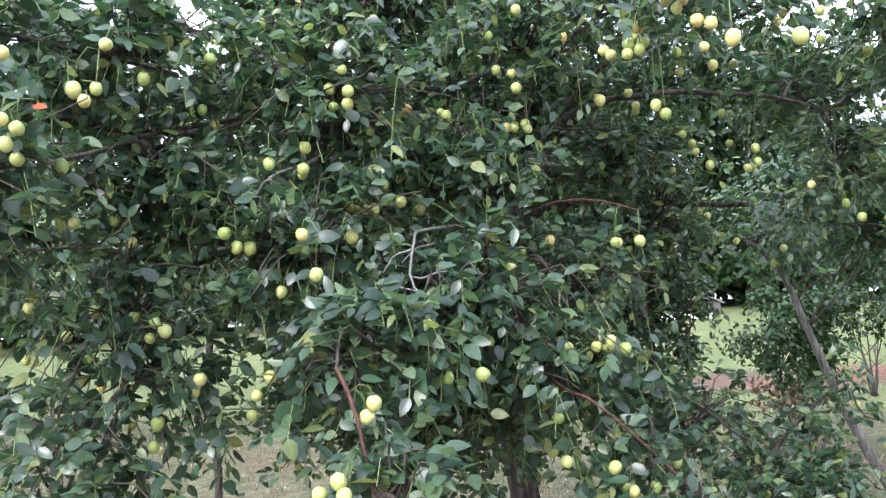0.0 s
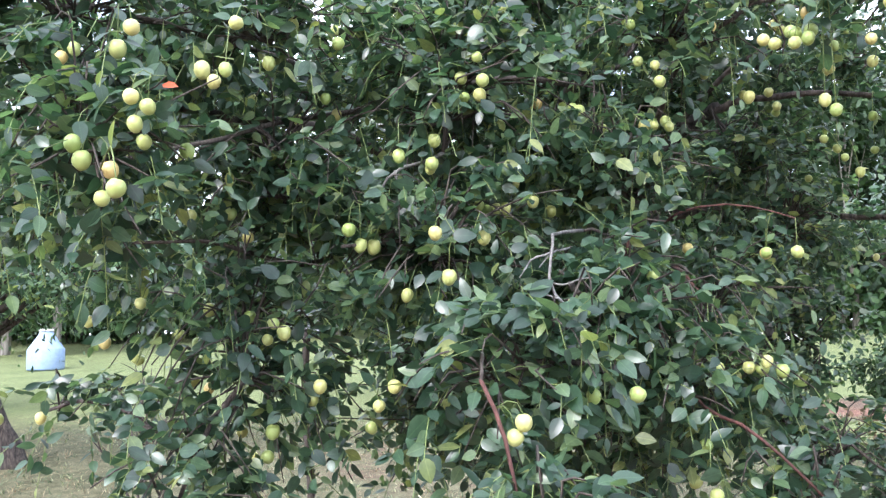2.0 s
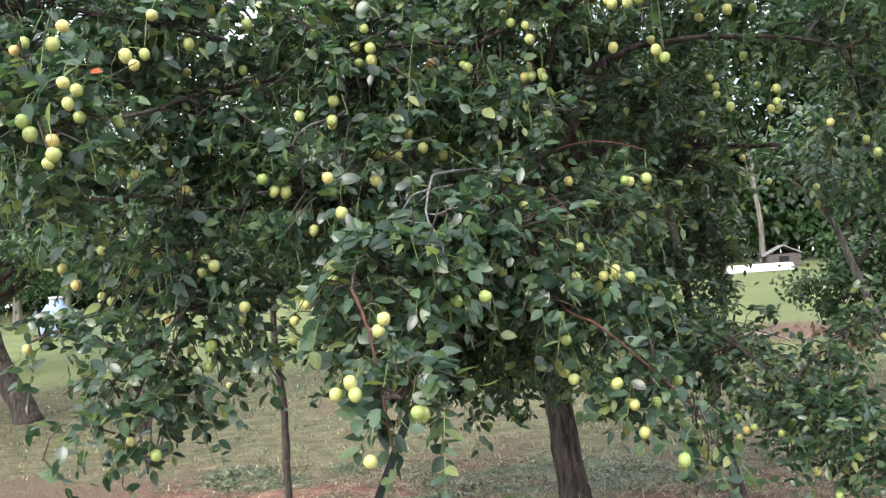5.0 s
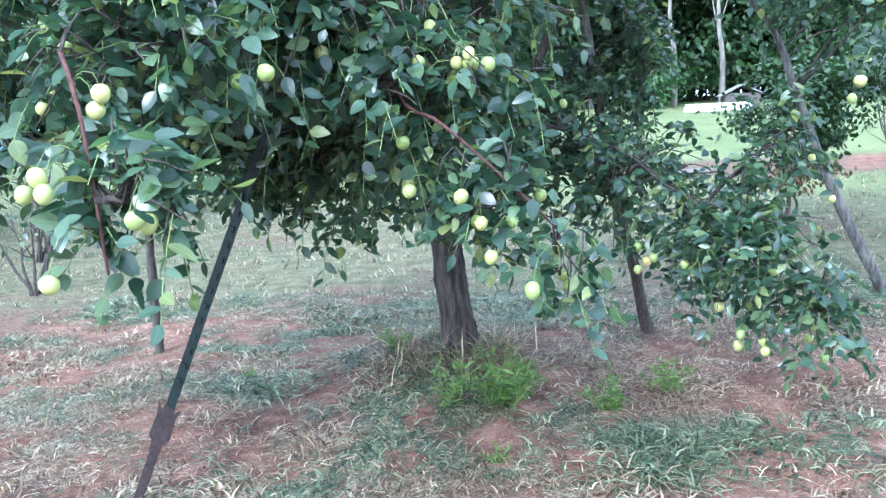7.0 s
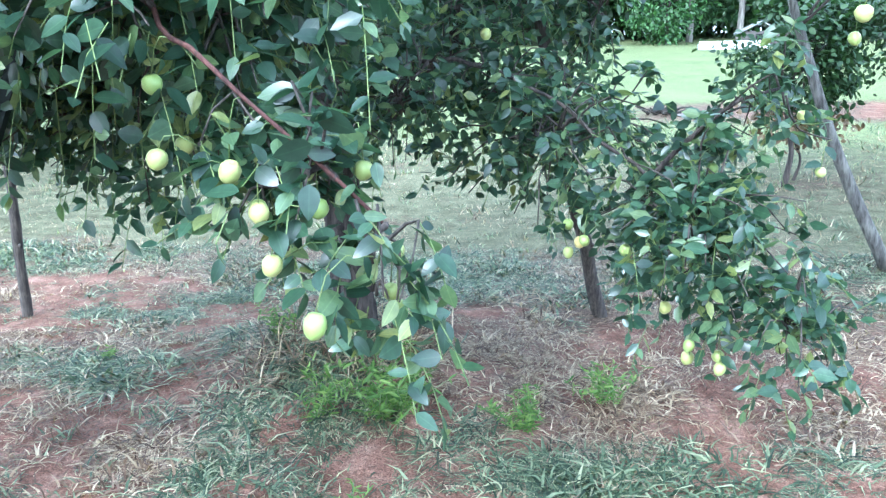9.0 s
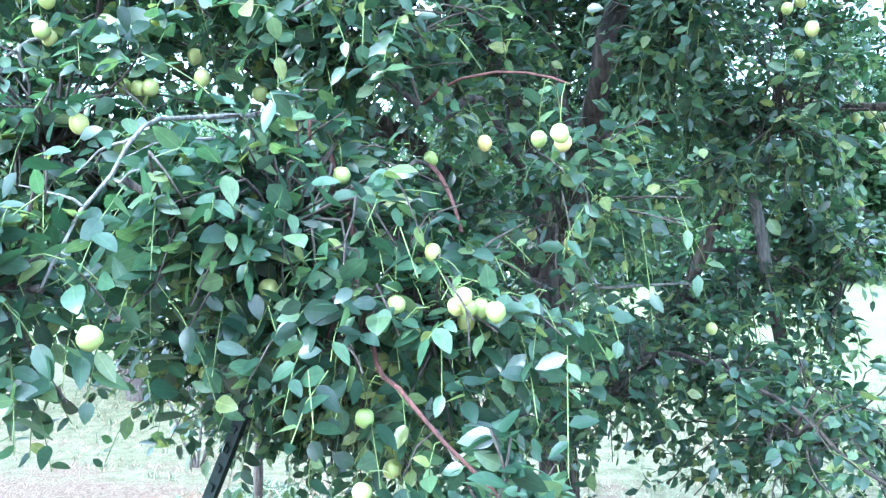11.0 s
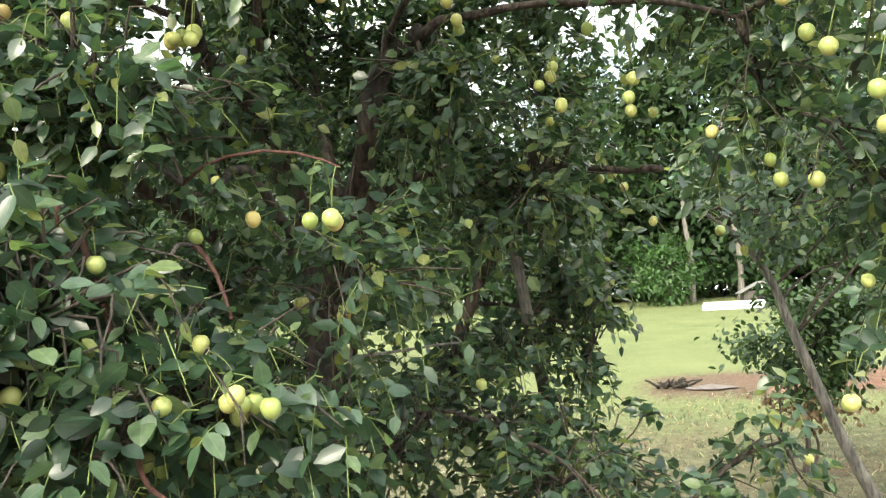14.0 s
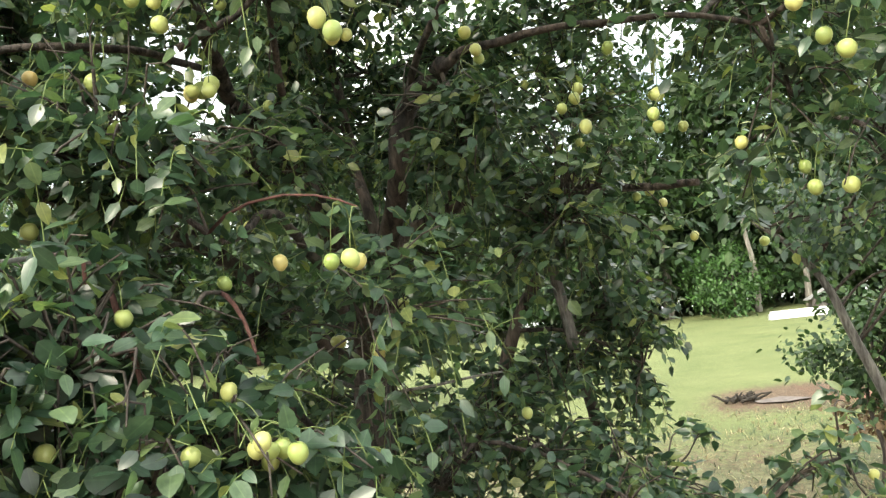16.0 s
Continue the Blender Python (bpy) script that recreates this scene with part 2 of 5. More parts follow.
blade_green_mat = blade_material("grass_blade_green", [(0.0, (0.016, 0.03, 0.017)), (0.45, (0.078, 0.115, 0.068)), (0.8, (0.22, 0.265, 0.17)), (1.0, (0.50, 0.49, 0.34))])
litter_mat = blade_material("grass_litter", [(0.0, (0.07, 0.042, 0.034)), (0.6, (0.16, 0.10, 0.08)), (1.0, (0.27, 0.19, 0.15))])
blade_dry_mat = blade_material("grass_blade_dry", [(0.0, (0.05, 0.026, 0.018)), (0.35, (0.19, 0.12, 0.085)), (0.7, (0.36, 0.265, 0.195)), (1.0, (0.66, 0.55, 0.43))])

# ---- mesh helpers ----
rng = np.random.default_rng(7)


class Mesh:
    """Collects tubes, sheets and solids, then becomes one mesh object."""

    def __init__(self):
        self.v, self.f, self.n = [], [], 0

    def add(self, verts, faces):
        self.v.append(np.asarray(verts, float).reshape(-1, 3))
        self.f += [tuple(int(i) + self.n for i in face) for face in faces]
        self.n += len(self.v[-1])

    def tube(self, pts, radii, sides=6, cap=True):
        pts = np.asarray(pts, float)
        k = len(pts)
        radii = np.interp(np.linspace(0, 1, k), np.linspace(0, 1, len(radii)), radii)
        tang = np.gradient(pts, axis=0)
        tang /= np.linalg.norm(tang, axis=1)[:, None] + 1e-9
        side = np.cross(tang[0], (0.31, 0.95, 0.07))
        if np.linalg.norm(side) < 0.1:
            side = np.cross(tang[0], (1, 0, 0))
        ang = np.linspace(0, 2 * np.pi, sides, endpoint=False)
        rings = []
        for p, t, r in zip(pts, tang, radii):
            side = side - t * (side @ t)
            side /= np.linalg.norm(side)
            up = np.cross(t, side)
            rings.append(p + r * (np.cos(ang)[:, None] * side + np.sin(ang)[:, None] * up))
        faces = [(i * sides + j, i * sides + (j + 1) % sides, (i + 1) * sides + (j + 1) % sides, (i + 1) * sides + j) for i in range(k - 1) for j in range(sides)]
        if cap:
            faces += [tuple(range(sides))[::-1], tuple((k - 1) * sides + j for j in range(sides))]
        self.add(np.concatenate(rings), faces)

    def box(self, lo, hi):
        (a, b, c), (d, e, f) = lo, hi
        self.add([(a, b, c), (d, b, c), (d, e, c), (a, e, c), (a, b, f), (d, b, f), (d, e, f), (a, e, f)],
                 [(3, 2, 1, 0), (4, 5, 6, 7), (0, 1, 5, 4), (1, 2, 6, 5), (2, 3, 7, 6), (3, 0, 4, 7)])

    def data(self, name, mat, smooth=True):
        me = bpy.data.meshes.new(name)
        me.from_pydata(np.concatenate(self.v).tolist() if self.v else [], [], self.f)
        if smooth:
            me.polygons.foreach_set("use_smooth", np.ones(len(me.polygons), bool))
        me.materials.append(mat)
        me.update()
        return me


def part(name, mesh, mat, parent, label="", kind="", smooth=True):
    """One mesh object under a thing or a part."""
    data = mesh.data(name, mat, smooth) if isinstance(mesh, Mesh) else mesh
    ob = new(name, data)
    if parent is not None:
        ob.parent = parent
    return tagged(ob, label, "", "", kind)


def thing(name, label, category, group="", at=(0, 0, 0)):
    ob = new(name)
    ob.empty_display_size = 0.2
    ob.location = at
    return tagged(ob, label, category, group)


def unit(a):
    return a / (np.linalg.norm(a, axis=-1, keepdims=True) + 1e-9)


def spline(pts, k):
    """A smooth curve through a few points."""
    pts = np.asarray(pts, float)
    ext = np.vstack([2 * pts[0] - pts[1], pts, 2 * pts[-1] - pts[-2]])
    out = []
    for s in np.linspace(0, len(pts) - 1 - 1e-6, k):
        i, u = int(s), s - int(s)
        a, b, c, d = ext[i : i + 4]
        out.append(0.5 * (2 * b + (c - a) * u + (2 * a - 5 * b + 4 * c - d) * u**2 + (3 * b - a - 3 * c + d) * u**3))
    return np.array(out)


LEAF_S = np.array([0.0, 0.28, 0.28, 0.28, 0.66, 0.66, 0.66, 1.0])
LEAF_W = np.array([0.0, -0.28, 0.0, 0.28, -0.24, 0.0, 0.24, 0.0])
LEAF_H = np.array([0.0, 0.05, 0.0, 0.05, 0.03, -0.01, 0.03, -0.08])
LEAF_F = [(0, 2, 1), (0, 3, 2), (1, 2, 5, 4), (2, 3, 6, 5), (4, 5, 7), (5, 6, 7)]
LOOPS = np.array([i for f in LEAF_F for i in f])
SIZES = np.array([len(f) for f in LEAF_F])


# a finer leaf for those that hang in front: seven cross-sections, two edges and a midrib
FINE_ROWS = ((0.10, 0.17, 0.02), (0.26, 0.285, 0.045), (0.46, 0.295, 0.04), (0.66, 0.235, 0.025), (0.84, 0.13, -0.01))
FINE_S = np.array([0.0] + [s for s, w, h in FINE_ROWS for _ in range(3)] + [1.0])
FINE_W = np.array([0.0] + [k * w for s, w, h in FINE_ROWS for k in (-1, 0, 1)] + [0.0])
FINE_H = np.array([0.0] + [h * abs(k) - 0.07 * s * s for s, w, h in FINE_ROWS for k in (-1, 0, 1)] + [-0.1])
FINE_F = [(0, 2, 1), (0, 3, 2)] + [(i, i + 1, i + 4, i + 3) for r in range(4) for i in (3 * r + 1, 3 * r + 2)] + [(13, 14, 16), (14, 15, 16)]
FINE_LOOPS = np.array([i for f in FINE_F for i in f])
FINE_SIZES = np.array([len(f) for f in FINE_F])


def leaf_verts(base, along, normal, length, width=1.0, fine=False):
    """Vertices (n, 8 or 17, 3) of folded, pointed leaves."""
    S, W, H = (FINE_S, FINE_W, FINE_H) if fine else (LEAF_S, LEAF_W, LEAF_H)
    along = unit(along)
    normal = unit(normal - along * (normal * along).sum(-1, keepdims=True))
    side = np.cross(along, normal)
    length = length[:, None, None]
    w = width if np.ndim(width) == 0 else np.asarray(width)[:, None, None]
    return base[:, None] + length * (S[None, :, None] * along[:, None] + w * W[None, :, None] * side[:, None] + H[None, :, None] * normal[:, None])


def leaf_mesh(name, verts, mat):
    """Joined leaves of eight points each, folded diamonds of four, or blades of five."""
    n, k = verts.shape[:2]
    me = bpy.data.meshes.new(name)
    me.vertices.add(n * k)
    me.vertices.foreach_set("co", verts.astype(np.float32).ravel())
    one, size = {8: (LOOPS, SIZES), 17: (FINE_LOOPS, FINE_SIZES), 4: (np.array([0, 3, 1, 1, 3, 2]), np.array([3, 3])), 5: (np.array([0, 1, 3, 2, 2, 3, 4]), np.array([4, 3]))}[k]
    loops = (one[None] + k * np.arange(n)[:, None]).ravel()
    sizes = np.tile(size, n)
    me.loops.add(len(loops))
    me.loops.foreach_set("vertex_index", loops.astype(np.int32))
    me.polygons.add(len(sizes))
    me.polygons.foreach_set("loop_start", np.r_[0, np.cumsum(sizes)[:-1]].astype(np.int32))
    me.polygons.foreach_set("use_smooth", np.ones(len(sizes), bool))
    if k in (8, 17):
        uv = me.uv_layers.new(name="blade")
        flat = np.stack([LEAF_S, LEAF_W], -1)[LOOPS] if k == 8 else np.stack([FINE_S, FINE_W], -1)[FINE_LOOPS]
        uv.data.foreach_set("uv", np.tile(flat, (n, 1)).astype(np.float32).ravel())
    me.materials.append(mat)
    me.update(calc_edges=True)
    return me


# ---- ground ----
TRUNK = (0.26, 4.3)


def ground_z(x, y):
    x, y = np.asarray(x, float), np.asarray(y, float)
    s = np.clip(y, -1e3, 40) - 6.0
    s = np.maximum(s, 0)
    z = 0.055 * s * s / (s + 3.0)
    z = z + 0.19 * np.exp(-((x - TRUNK[0]) ** 2 + (y - TRUNK[1] - 0.08) ** 2) / (2 * 0.42**2))
    return z + 0.012 * np.sin(2.3 * x + 1.1 * y) * np.sin(1.7 * y - 0.6 * x) * np.exp(-(((x - 0.5) / 9) ** 2))


def patch_noise(x, y, scale, seed):
    """Smooth value noise in 0..1."""
    r = np.random.default_rng(seed).random((64, 64))
    u, v = np.asarray(x) / scale + 31.7, np.asarray(y) / scale + 17.3
    i, j = np.floor(u).astype(int), np.floor(v).astype(int)
    a, b = u - i, v - j
    a, b = a * a * (3 - 2 * a), b * b * (3 - 2 * b)
    g = lambda p, q: r[p % 64, q % 64]  # noqa: E731
    return (g(i, j) * (1 - a) + g(i + 1, j) * a) * (1 - b) + (g(i, j + 1) * (1 - a) + g(i + 1, j + 1) * a) * b


def cover(x, y):
    """Green tufts, dry straw and far mown lawn, each 0..1; the rest is bare clay."""
    x, y = np.asarray(x, float), np.asarray(y, float)
    n1, n2 = patch_noise(x, y, 0.35, 3), patch_noise(x, y, 0.9, 5)
    band = np.exp(-(((y - 3.42 - 0.10 * np.clip(x - 1.2, 0, 2) ** 2) / 0.36) ** 2)) * (0.5 * (1 + np.tanh(4 * (x - 0.0))))
    ring = np.exp(-(((y - 5.35 - 0.25 * x) / 0.42) ** 2)) * np.exp(-(((x + 0.6) / 1.2) ** 2)) + 0.8 * np.exp(-(((x + 0.72) / 0.22) ** 2 + ((y - 4.2) / 0.2) ** 2))
    foot = np.exp(-((x - TRUNK[0]) ** 2 + (y - TRUNK[1]) ** 2) / (2 * 0.35**2))
    back = 0.3 * (1 + np.tanh((y - 5.6) * 1.25))
    green = np.clip(0.18 * (1 - np.exp(-(((x - 0.3) / 3.6) ** 4) - ((y - 4.2) / 2.6) ** 4)) + 1.0 * band + 0.8 * ring + 0.7 * foot + back + 0.5 * (n1 - 0.5) + 0.3 * (n2 - 0.5), 0, 1)
    clay = np.exp(-(((x - 1.5) / 1.0) ** 2 + ((y - 2.45) / 0.4) ** 2)) + 0.8 * np.exp(-(((x + 0.45) / 0.55) ** 2 + ((y - 4.05) / 0.35) ** 2)) + 0.8 * np.exp(-(((x + 2.1) / 1.2) ** 2 + ((y - 5.9) / 0.45) ** 2))
    strip = np.exp(-(((y - 13.7) / 0.9) ** 2)) * 0.5 * (1 + np.tanh((x - 1.9) * 2.0))
    beyond = 1 - np.exp(-(((x - 0.3) / 3.6) ** 4) - ((y - 4.2) / 2.6) ** 4)
    straw = np.clip(0.5 + 0.55 * beyond + 0.25 * np.tanh((y - 5.5) * 1.2) + 0.9 * (n2 - 0.5) + 0.6 * (n1 - 0.5) - clay - strip, 0, 1)
    lawn = np.clip(0.5 * (1 + np.tanh((y - 11.2 - 0.8 * (1 - np.tanh(x + 1.5))) * 0.3)) * (1 - 1.3 * strip), 0, 1)
    return np.clip(green - strip, 0, 1), straw, lawn


def graded(lo, hi, step, far, growth=1.18):
    core = np.arange(lo, hi + step / 2, step)
    out, s = [], step
    p = core[-1]
    up = []
    while p < far:
        s *= growth
        p += s
        up.append(p)
    p, s, down = core[0], step, []
    while p > -far:
        s *= growth
        p -= s
        down.append(p)
    return np.r_[down[::-1], core, up]


gx, gy = graded(-3.5, 4.0, 0.05, 700), graded(1.4, 7.0, 0.05, 700)
GX, GY = np.meshgrid(gx, gy)
GZ = ground_z(GX, GY)
near = np.exp(-(((GX - 0.3) / 4) ** 2 + ((GY - 4) / 4) ** 2))
GZ = GZ + near * (0.022 * (patch_noise(GX, GY, 0.16, 11) - 0.5) + 0.03 * (patch_noise(GX, GY, 0.5, 12) - 0.5))
ground_me = bpy.data.meshes.new("ground")
nx, ny = len(gx), len(gy)
idx = np.arange(nx * ny).reshape(ny, nx)
quads = np.stack([idx[:-1, :-1], idx[:-1, 1:], idx[1:, 1:], idx[1:, :-1]], -1).reshape(-1, 4)
ground_me.from_pydata(np.stack([GX, GY, GZ], -1).reshape(-1, 3).tolist(), [], quads.tolist())
ground_me.polygons.foreach_set("use_smooth", np.ones(len(quads), bool))
g_, s_, l_ = cover(GX.ravel(), GY.ravel())
att = ground_me.color_attributes.new("cover", "FLOAT_COLOR", "POINT")
att.data.foreach_set("color", np.stack([g_ * np.clip((GY.ravel() - 4.9) / 1.4, 0.12, 1), s_, l_, np.ones_like(g_)], -1).astype(np.float32).ravel())
ground_me.materials.append(ground_mat)
ground = tagged(new("ground", ground_me), "red clay ground with dry straw, grass tufts and mown lawn", "ground", "", "structure")


def blades(name, n, box, keep, height, mat, lean, label, curl=0.5, width=0.05, tuft=0):
    """Bent blades of grass, thicker where keep(x, y) is high."""
    many = n * 5 if not tuft else n * 5 // tuft
    x, y = rng.uniform(box[0], box[1], many), rng.uniform(box[2], box[3], many)
    fade = 1.0 if box[3] > 7 else np.clip((3.1 - np.abs(x - 0.1)) / 0.6, 0, 1) * np.clip((y - 1.9) / 0.5, 0, 1)
    k = rng.random(many) < keep(x, y) * fade
    x, y = x[k], y[k]
    if tuft:
        wide = np.repeat(rng.uniform(0.012, 0.05, len(x)), tuft)
        x, y = np.repeat(x, tuft), np.repeat(y, tuft)
        x, y = x + rng.normal(0, 1, len(x)) * wide, y + rng.normal(0, 1, len(y)) * wide
    x, y = x[:n], y[:n]
    m = len(x)
    z = ground_z(x, y) - 0.008
    yaw = rng.uniform(0, 2 * np.pi, m)
    out = np.stack([np.cos(yaw), np.sin(yaw), np.zeros(m)], -1)
    tilt = rng.uniform(0.1, 1, m)[:, None] * lean
    along = unit(out * tilt + np.array([0, 0, 1.0]) * (1 - 0.6 * np.minimum(tilt, 1.2)))
    h = rng.uniform(*height, m) * (0.6 + 0.8 * patch_noise(x, y, 0.3, 21))
    normal = np.array([0, 0, 1.0]) - out * 0.3 + rng.normal(0, 0.2, (m, 3))
    base = np.stack([x, y, z], -1)
    side = unit(np.cross(along, normal)) * (rng.uniform(0.6, 1.4, m) * width)[:, None]
    bend = (out * 0.7 - np.array([0, 0, 0.55])) * curl
    verts = np.stack([base + h[:, None] * (side * w + along * q + bend * q * q) for q, w in ((0, -1), (0, 1), (0.55, -0.8), (0.55, 0.8), (1, 0))], 1)
    floor = ground_z(verts[..., 0], verts[..., 1]) + 0.004
    verts[:, 2:, 2] = np.maximum(verts[:, 2:, 2], floor[:, 2:])
    return tagged(new(name, leaf_mesh(name, verts, mat)), label, "grass", "", "stuff")


def tufts(x, y):
    return np.clip(2.2 * patch_noise(x, y, 0.17, 31) - 0.6, 0, 1)


def green_here(x, y):
    return np.clip(cover(x, y)[0] * 1.5 - 0.36, 0, 1) * (0.22 + 0.78 * tufts(x, y)) * (0.5 + 0.5 * np.clip(2.4 * patch_noise(x, y, 0.4, 33) - 0.6, 0, 1))


def mat_here(x, y):
    """Dead grass lies thick but for the bare clay by the trunk and the path."""
    bare = 0.55 * np.exp(-(((x + 0.35) / 0.5) ** 2 + ((y - 3.72) / 0.3) ** 2)) + 0.9 * np.exp(-(((x - 1.7) / 0.8) ** 2 + ((y - 2.8) / 0.3) ** 2)) + 0.7 * np.exp(-(((x + 2.4) / 0.9) ** 2 + ((y - 5.66) / 0.4) ** 2)) + 0.6 * np.exp(-(((x - 0.85) / 0.3) ** 2 + ((y - 3.62) / 0.1) ** 2))
    return np.clip(0.95 - 0.85 * bare - 0.55 * np.clip(cover(x, y)[0] * 1.5 - 0.4, 0, 1), 0.06, 1) * (0.08 + 0.92 * tufts(x + 5, y))


NEAR = (-2.9, 3.1, 1.9, 6.4)
blades("green_grass", 130000, NEAR, green_here, (0.035, 0.11), blade_green_mat, 1.8, "blue-green grass tufts growing in red clay", 1.1, 0.04, 22)
blades("thin_grass", 26000, (-2.8, 0.4, 2.0, 4.4), lambda x, y: 0.1 + 0.9 * np.clip(2.4 * patch_noise(x, y, 0.4, 41) - 0.7, 0, 1), (0.025, 0.07), blade_green_mat, 1.8, "thin green grass among the straw", 1.0, 0.05, 16)
blades("dry_grass", 38000, NEAR, mat_here, (0.025, 0.08), blade_dry_mat, 2.4, "dry straw-coloured grass lying on the clay", 0.6, 0.045)
blades("dry_tufts", 92000, NEAR, mat_here, (0.025, 0.075), blade_dry_mat, 1.5, "dry straw-coloured grass tufts in the clay", 1.1, 0.048, 20)
blades("soil_litter", 42000, NEAR, lambda x, y: 0.4 + 0.6 * tufts(x - 4, y), (0.02, 0.07), litter_mat, 3.0, "brown dead grass litter on the clay", 0.1, 0.035)
blades("tall_grass", 700, (-0.35, 0.95, 3.85, 4.75), lambda x, y: np.exp(-(((np.hypot(x - 0.28, y - 4.25) - 0.2) / 0.13) ** 2)), (0.07, 0.17), blade_dry_mat, 1.0, "standing dry grass round the foot of the trunk", 0.5, 0.016, 8)
blades("short_grass", 26000, (-8, 6, 6.2, 13), lambda x, y: 0.5 * cover(x, y)[0] + 0.25 * tufts(x, y), (0.03, 0.09), blade_green_mat, 1.2, "short thin grass behind the tree", 0.4, 0.04, 10)
blades("pale_grass", 26000, (-8, 6, 6.2, 13), lambda x, y: 0.3 + 0.5 * tufts(x + 9, y), (0.03, 0.08), blade_dry_mat, 1.6, "pale dry grass behind the tree", 0.3, 0.04, 8)


# ---- the fruit tree ----
tree = thing("jujube_tree", "old jujube tree with drooping branches full of pale green fruit", "fruit tree", at=(TRUNK[0], TRUNK[1], 0))
TREE_INV = Matrix.Translation((-TRUNK[0], -TRUNK[1], 0))
skeleton_pts, bare_pts, loose_ends = [], [], []
twigs_mesh, shoots_mesh = Mesh(), Mesh()
leaf_sets = []


def tree_part(name, mesh, mat, label="", kind="", smooth=True):
    data = mesh.data(name, mat, smooth) if isinstance(mesh, Mesh) else mesh
    ob = new(name, data)
    ob.parent = tree
    ob.matrix_parent_inverse = TREE_INV
    return tagged(ob, label, "", "", kind)


def wobble(pts, amount):
    k = len(pts)
    off = rng.normal(0, 1, (k, 3))
    off = np.stack([np.convolve(off[:, i], [0.25, 0.5, 0.25], "same") for i in range(3)], -1)
    off[0] = 0
    return pts + off * amount


def limb(pts, r0, r1, name="limb", mat=None, sides=10, rough=0.012, label="", clear=0.0, stem=False):
    """A bough with knots and uneven thickness."""
    length = np.linalg.norm(np.diff(np.asarray(pts, float), axis=0), axis=1).sum()
    k = max(6, int(length / 0.06))
    curve = wobble(spline(pts, k), rough)
    radii = np.linspace(r0, r1, k) * (1 + 0.10 * np.sin(np.arange(k) * 1.3) * rng.random(k))
    m = Mesh()
    m.tube(curve, radii, sides)
    if stem:
        loose_ends.append((curve[0], r0))
    tree_part(name, m, mat or bark_mat, label)
    skeleton_pts.append(curve)
    if clear:
        bare_pts.extend((p, clear) for p in curve)
    return curve


def branchlets(origin, direction, length, per=9, size=0.055, hang=1.0):
    """Leafy shoots: origins, first directions and lengths of many at once."""
    n = len(origin)
    d = unit(direction)
    sag = rng.uniform(0.3, 1.7, n)[:, None] * hang
    down = np.array([0, 0, -1.0])
    length = length[:, None]

    def at(s):
        return origin + d * s * length * (1 - 0.25 * s) + down * sag * 0.5 * (s * length) ** 2 / 0.25 + 0

    for s0, s1 in ((0.0, 0.33), (0.33, 0.66), (0.66, 1.0)):
        a, b = at(s0), at(s1)
        t = unit(b - a)
        u = unit(np.cross(t, (0.2, 0.9, 0.3)))
        w = np.cross(t, u)
        r = 0.0014
        base = np.stack([a + r * u, a - 0.5 * r * u + 0.87 * r * w, a - 0.5 * r * u - 0.87 * r * w, b + r * u, b - 0.5 * r * u + 0.87 * r * w, b - 0.5 * r * u - 0.87 * r * w], 1)
        shoot_sets.append(base)
    count = per
    for k in range(count):
        s = (k + 0.6 + rng.uniform(-0.25, 0.25, (n, 1))) / count
        p = at(s)
        tang = unit(at(np.minimum(s + 0.05, 1.05)) - at(s - 0.05))
        side = unit(np.cross(tang, np.array([0, 0, 1.0])) + rng.normal(0, 0.25, (n, 3)))
        sign = 1.0 if k % 2 else -1.0
        if k == count - 1:
            sign = 0.2
        along = unit(tang * 0.35 + side * sign * 1.0 + down * rng.uniform(-0.25, 0.45, (n, 1)) + rng.normal(0, 0.3, (n, 3)))
        toward = unit((p - np.array([TRUNK[0], TRUNK[1] + 0.5, 1.4])) * np.array([1, 1, 0.5]))
        normal = np.array([0, 0, 0.7]) + 0.45 * toward + rng.normal(0, 0.62, (n, 3))
        ln = size * rng.uniform(0.62, 1.25, n) * (1.05 - 0.4 * abs(float(np.mean(s)) - 0.45))
        leaf_sets.append((p, along, normal, ln))


shoot_sets = []
ends_pool = []


def twig(a, b, sag=0.05, r0=0.0042, r1=0.0018, step=0.056, per=9, mat_mesh=None, leafy=0.08, size=0.055, spread=1.0):
    """A thin branch from a to b, with leafy shoots along its outer part."""
    a, b = np.asarray(a, float), np.asarray(b, float)
    mid = (a + b) / 2 + np.array([0, 0, abs(sag)]) + rng.normal(0, 0.03, 3)
    length = np.linalg.norm(b - a)
    k = max(5, int(length / 0.06))
    curve = wobble(spline([a, mid, b], k), 0.008)
    (mat_mesh or twigs_mesh).tube(curve, (r0, r1), 4)
    ends_pool.append(curve)
    n = max(3, int(length * (1 - leafy) / step))
    s = rng.uniform(leafy, 1.0, n) * (k - 1)
    i = np.minimum(s.astype(int), k - 2)
    o = curve[i] + (curve[i + 1] - curve[i]) * (s - i)[:, None]
    t = unit(curve[i + 1] - curve[i])
    ang = rng.uniform(0, 2 * np.pi, n)
    u = unit(np.cross(t, np.array([0.1, 0.2, 1.0])))
    w = np.cross(t, u)
    d = unit(t * 0.5 + (np.cos(ang)[:, None] * u + np.sin(ang)[:, None] * w) * 0.9 * spread + np.array([0, 0, -0.1]))
    branchlets(o, d, rng.uniform(0.10, 0.24, n), per, size)
    return curve


def nearest_on_limbs(p):
    allp = np.concatenate(skeleton_pts)
    d = np.linalg.norm(allp - p, axis=1) + 0.6 * np.maximum(0, allp[:, 2] - p[2] - 0.2)
    return allp[d.argmin()]


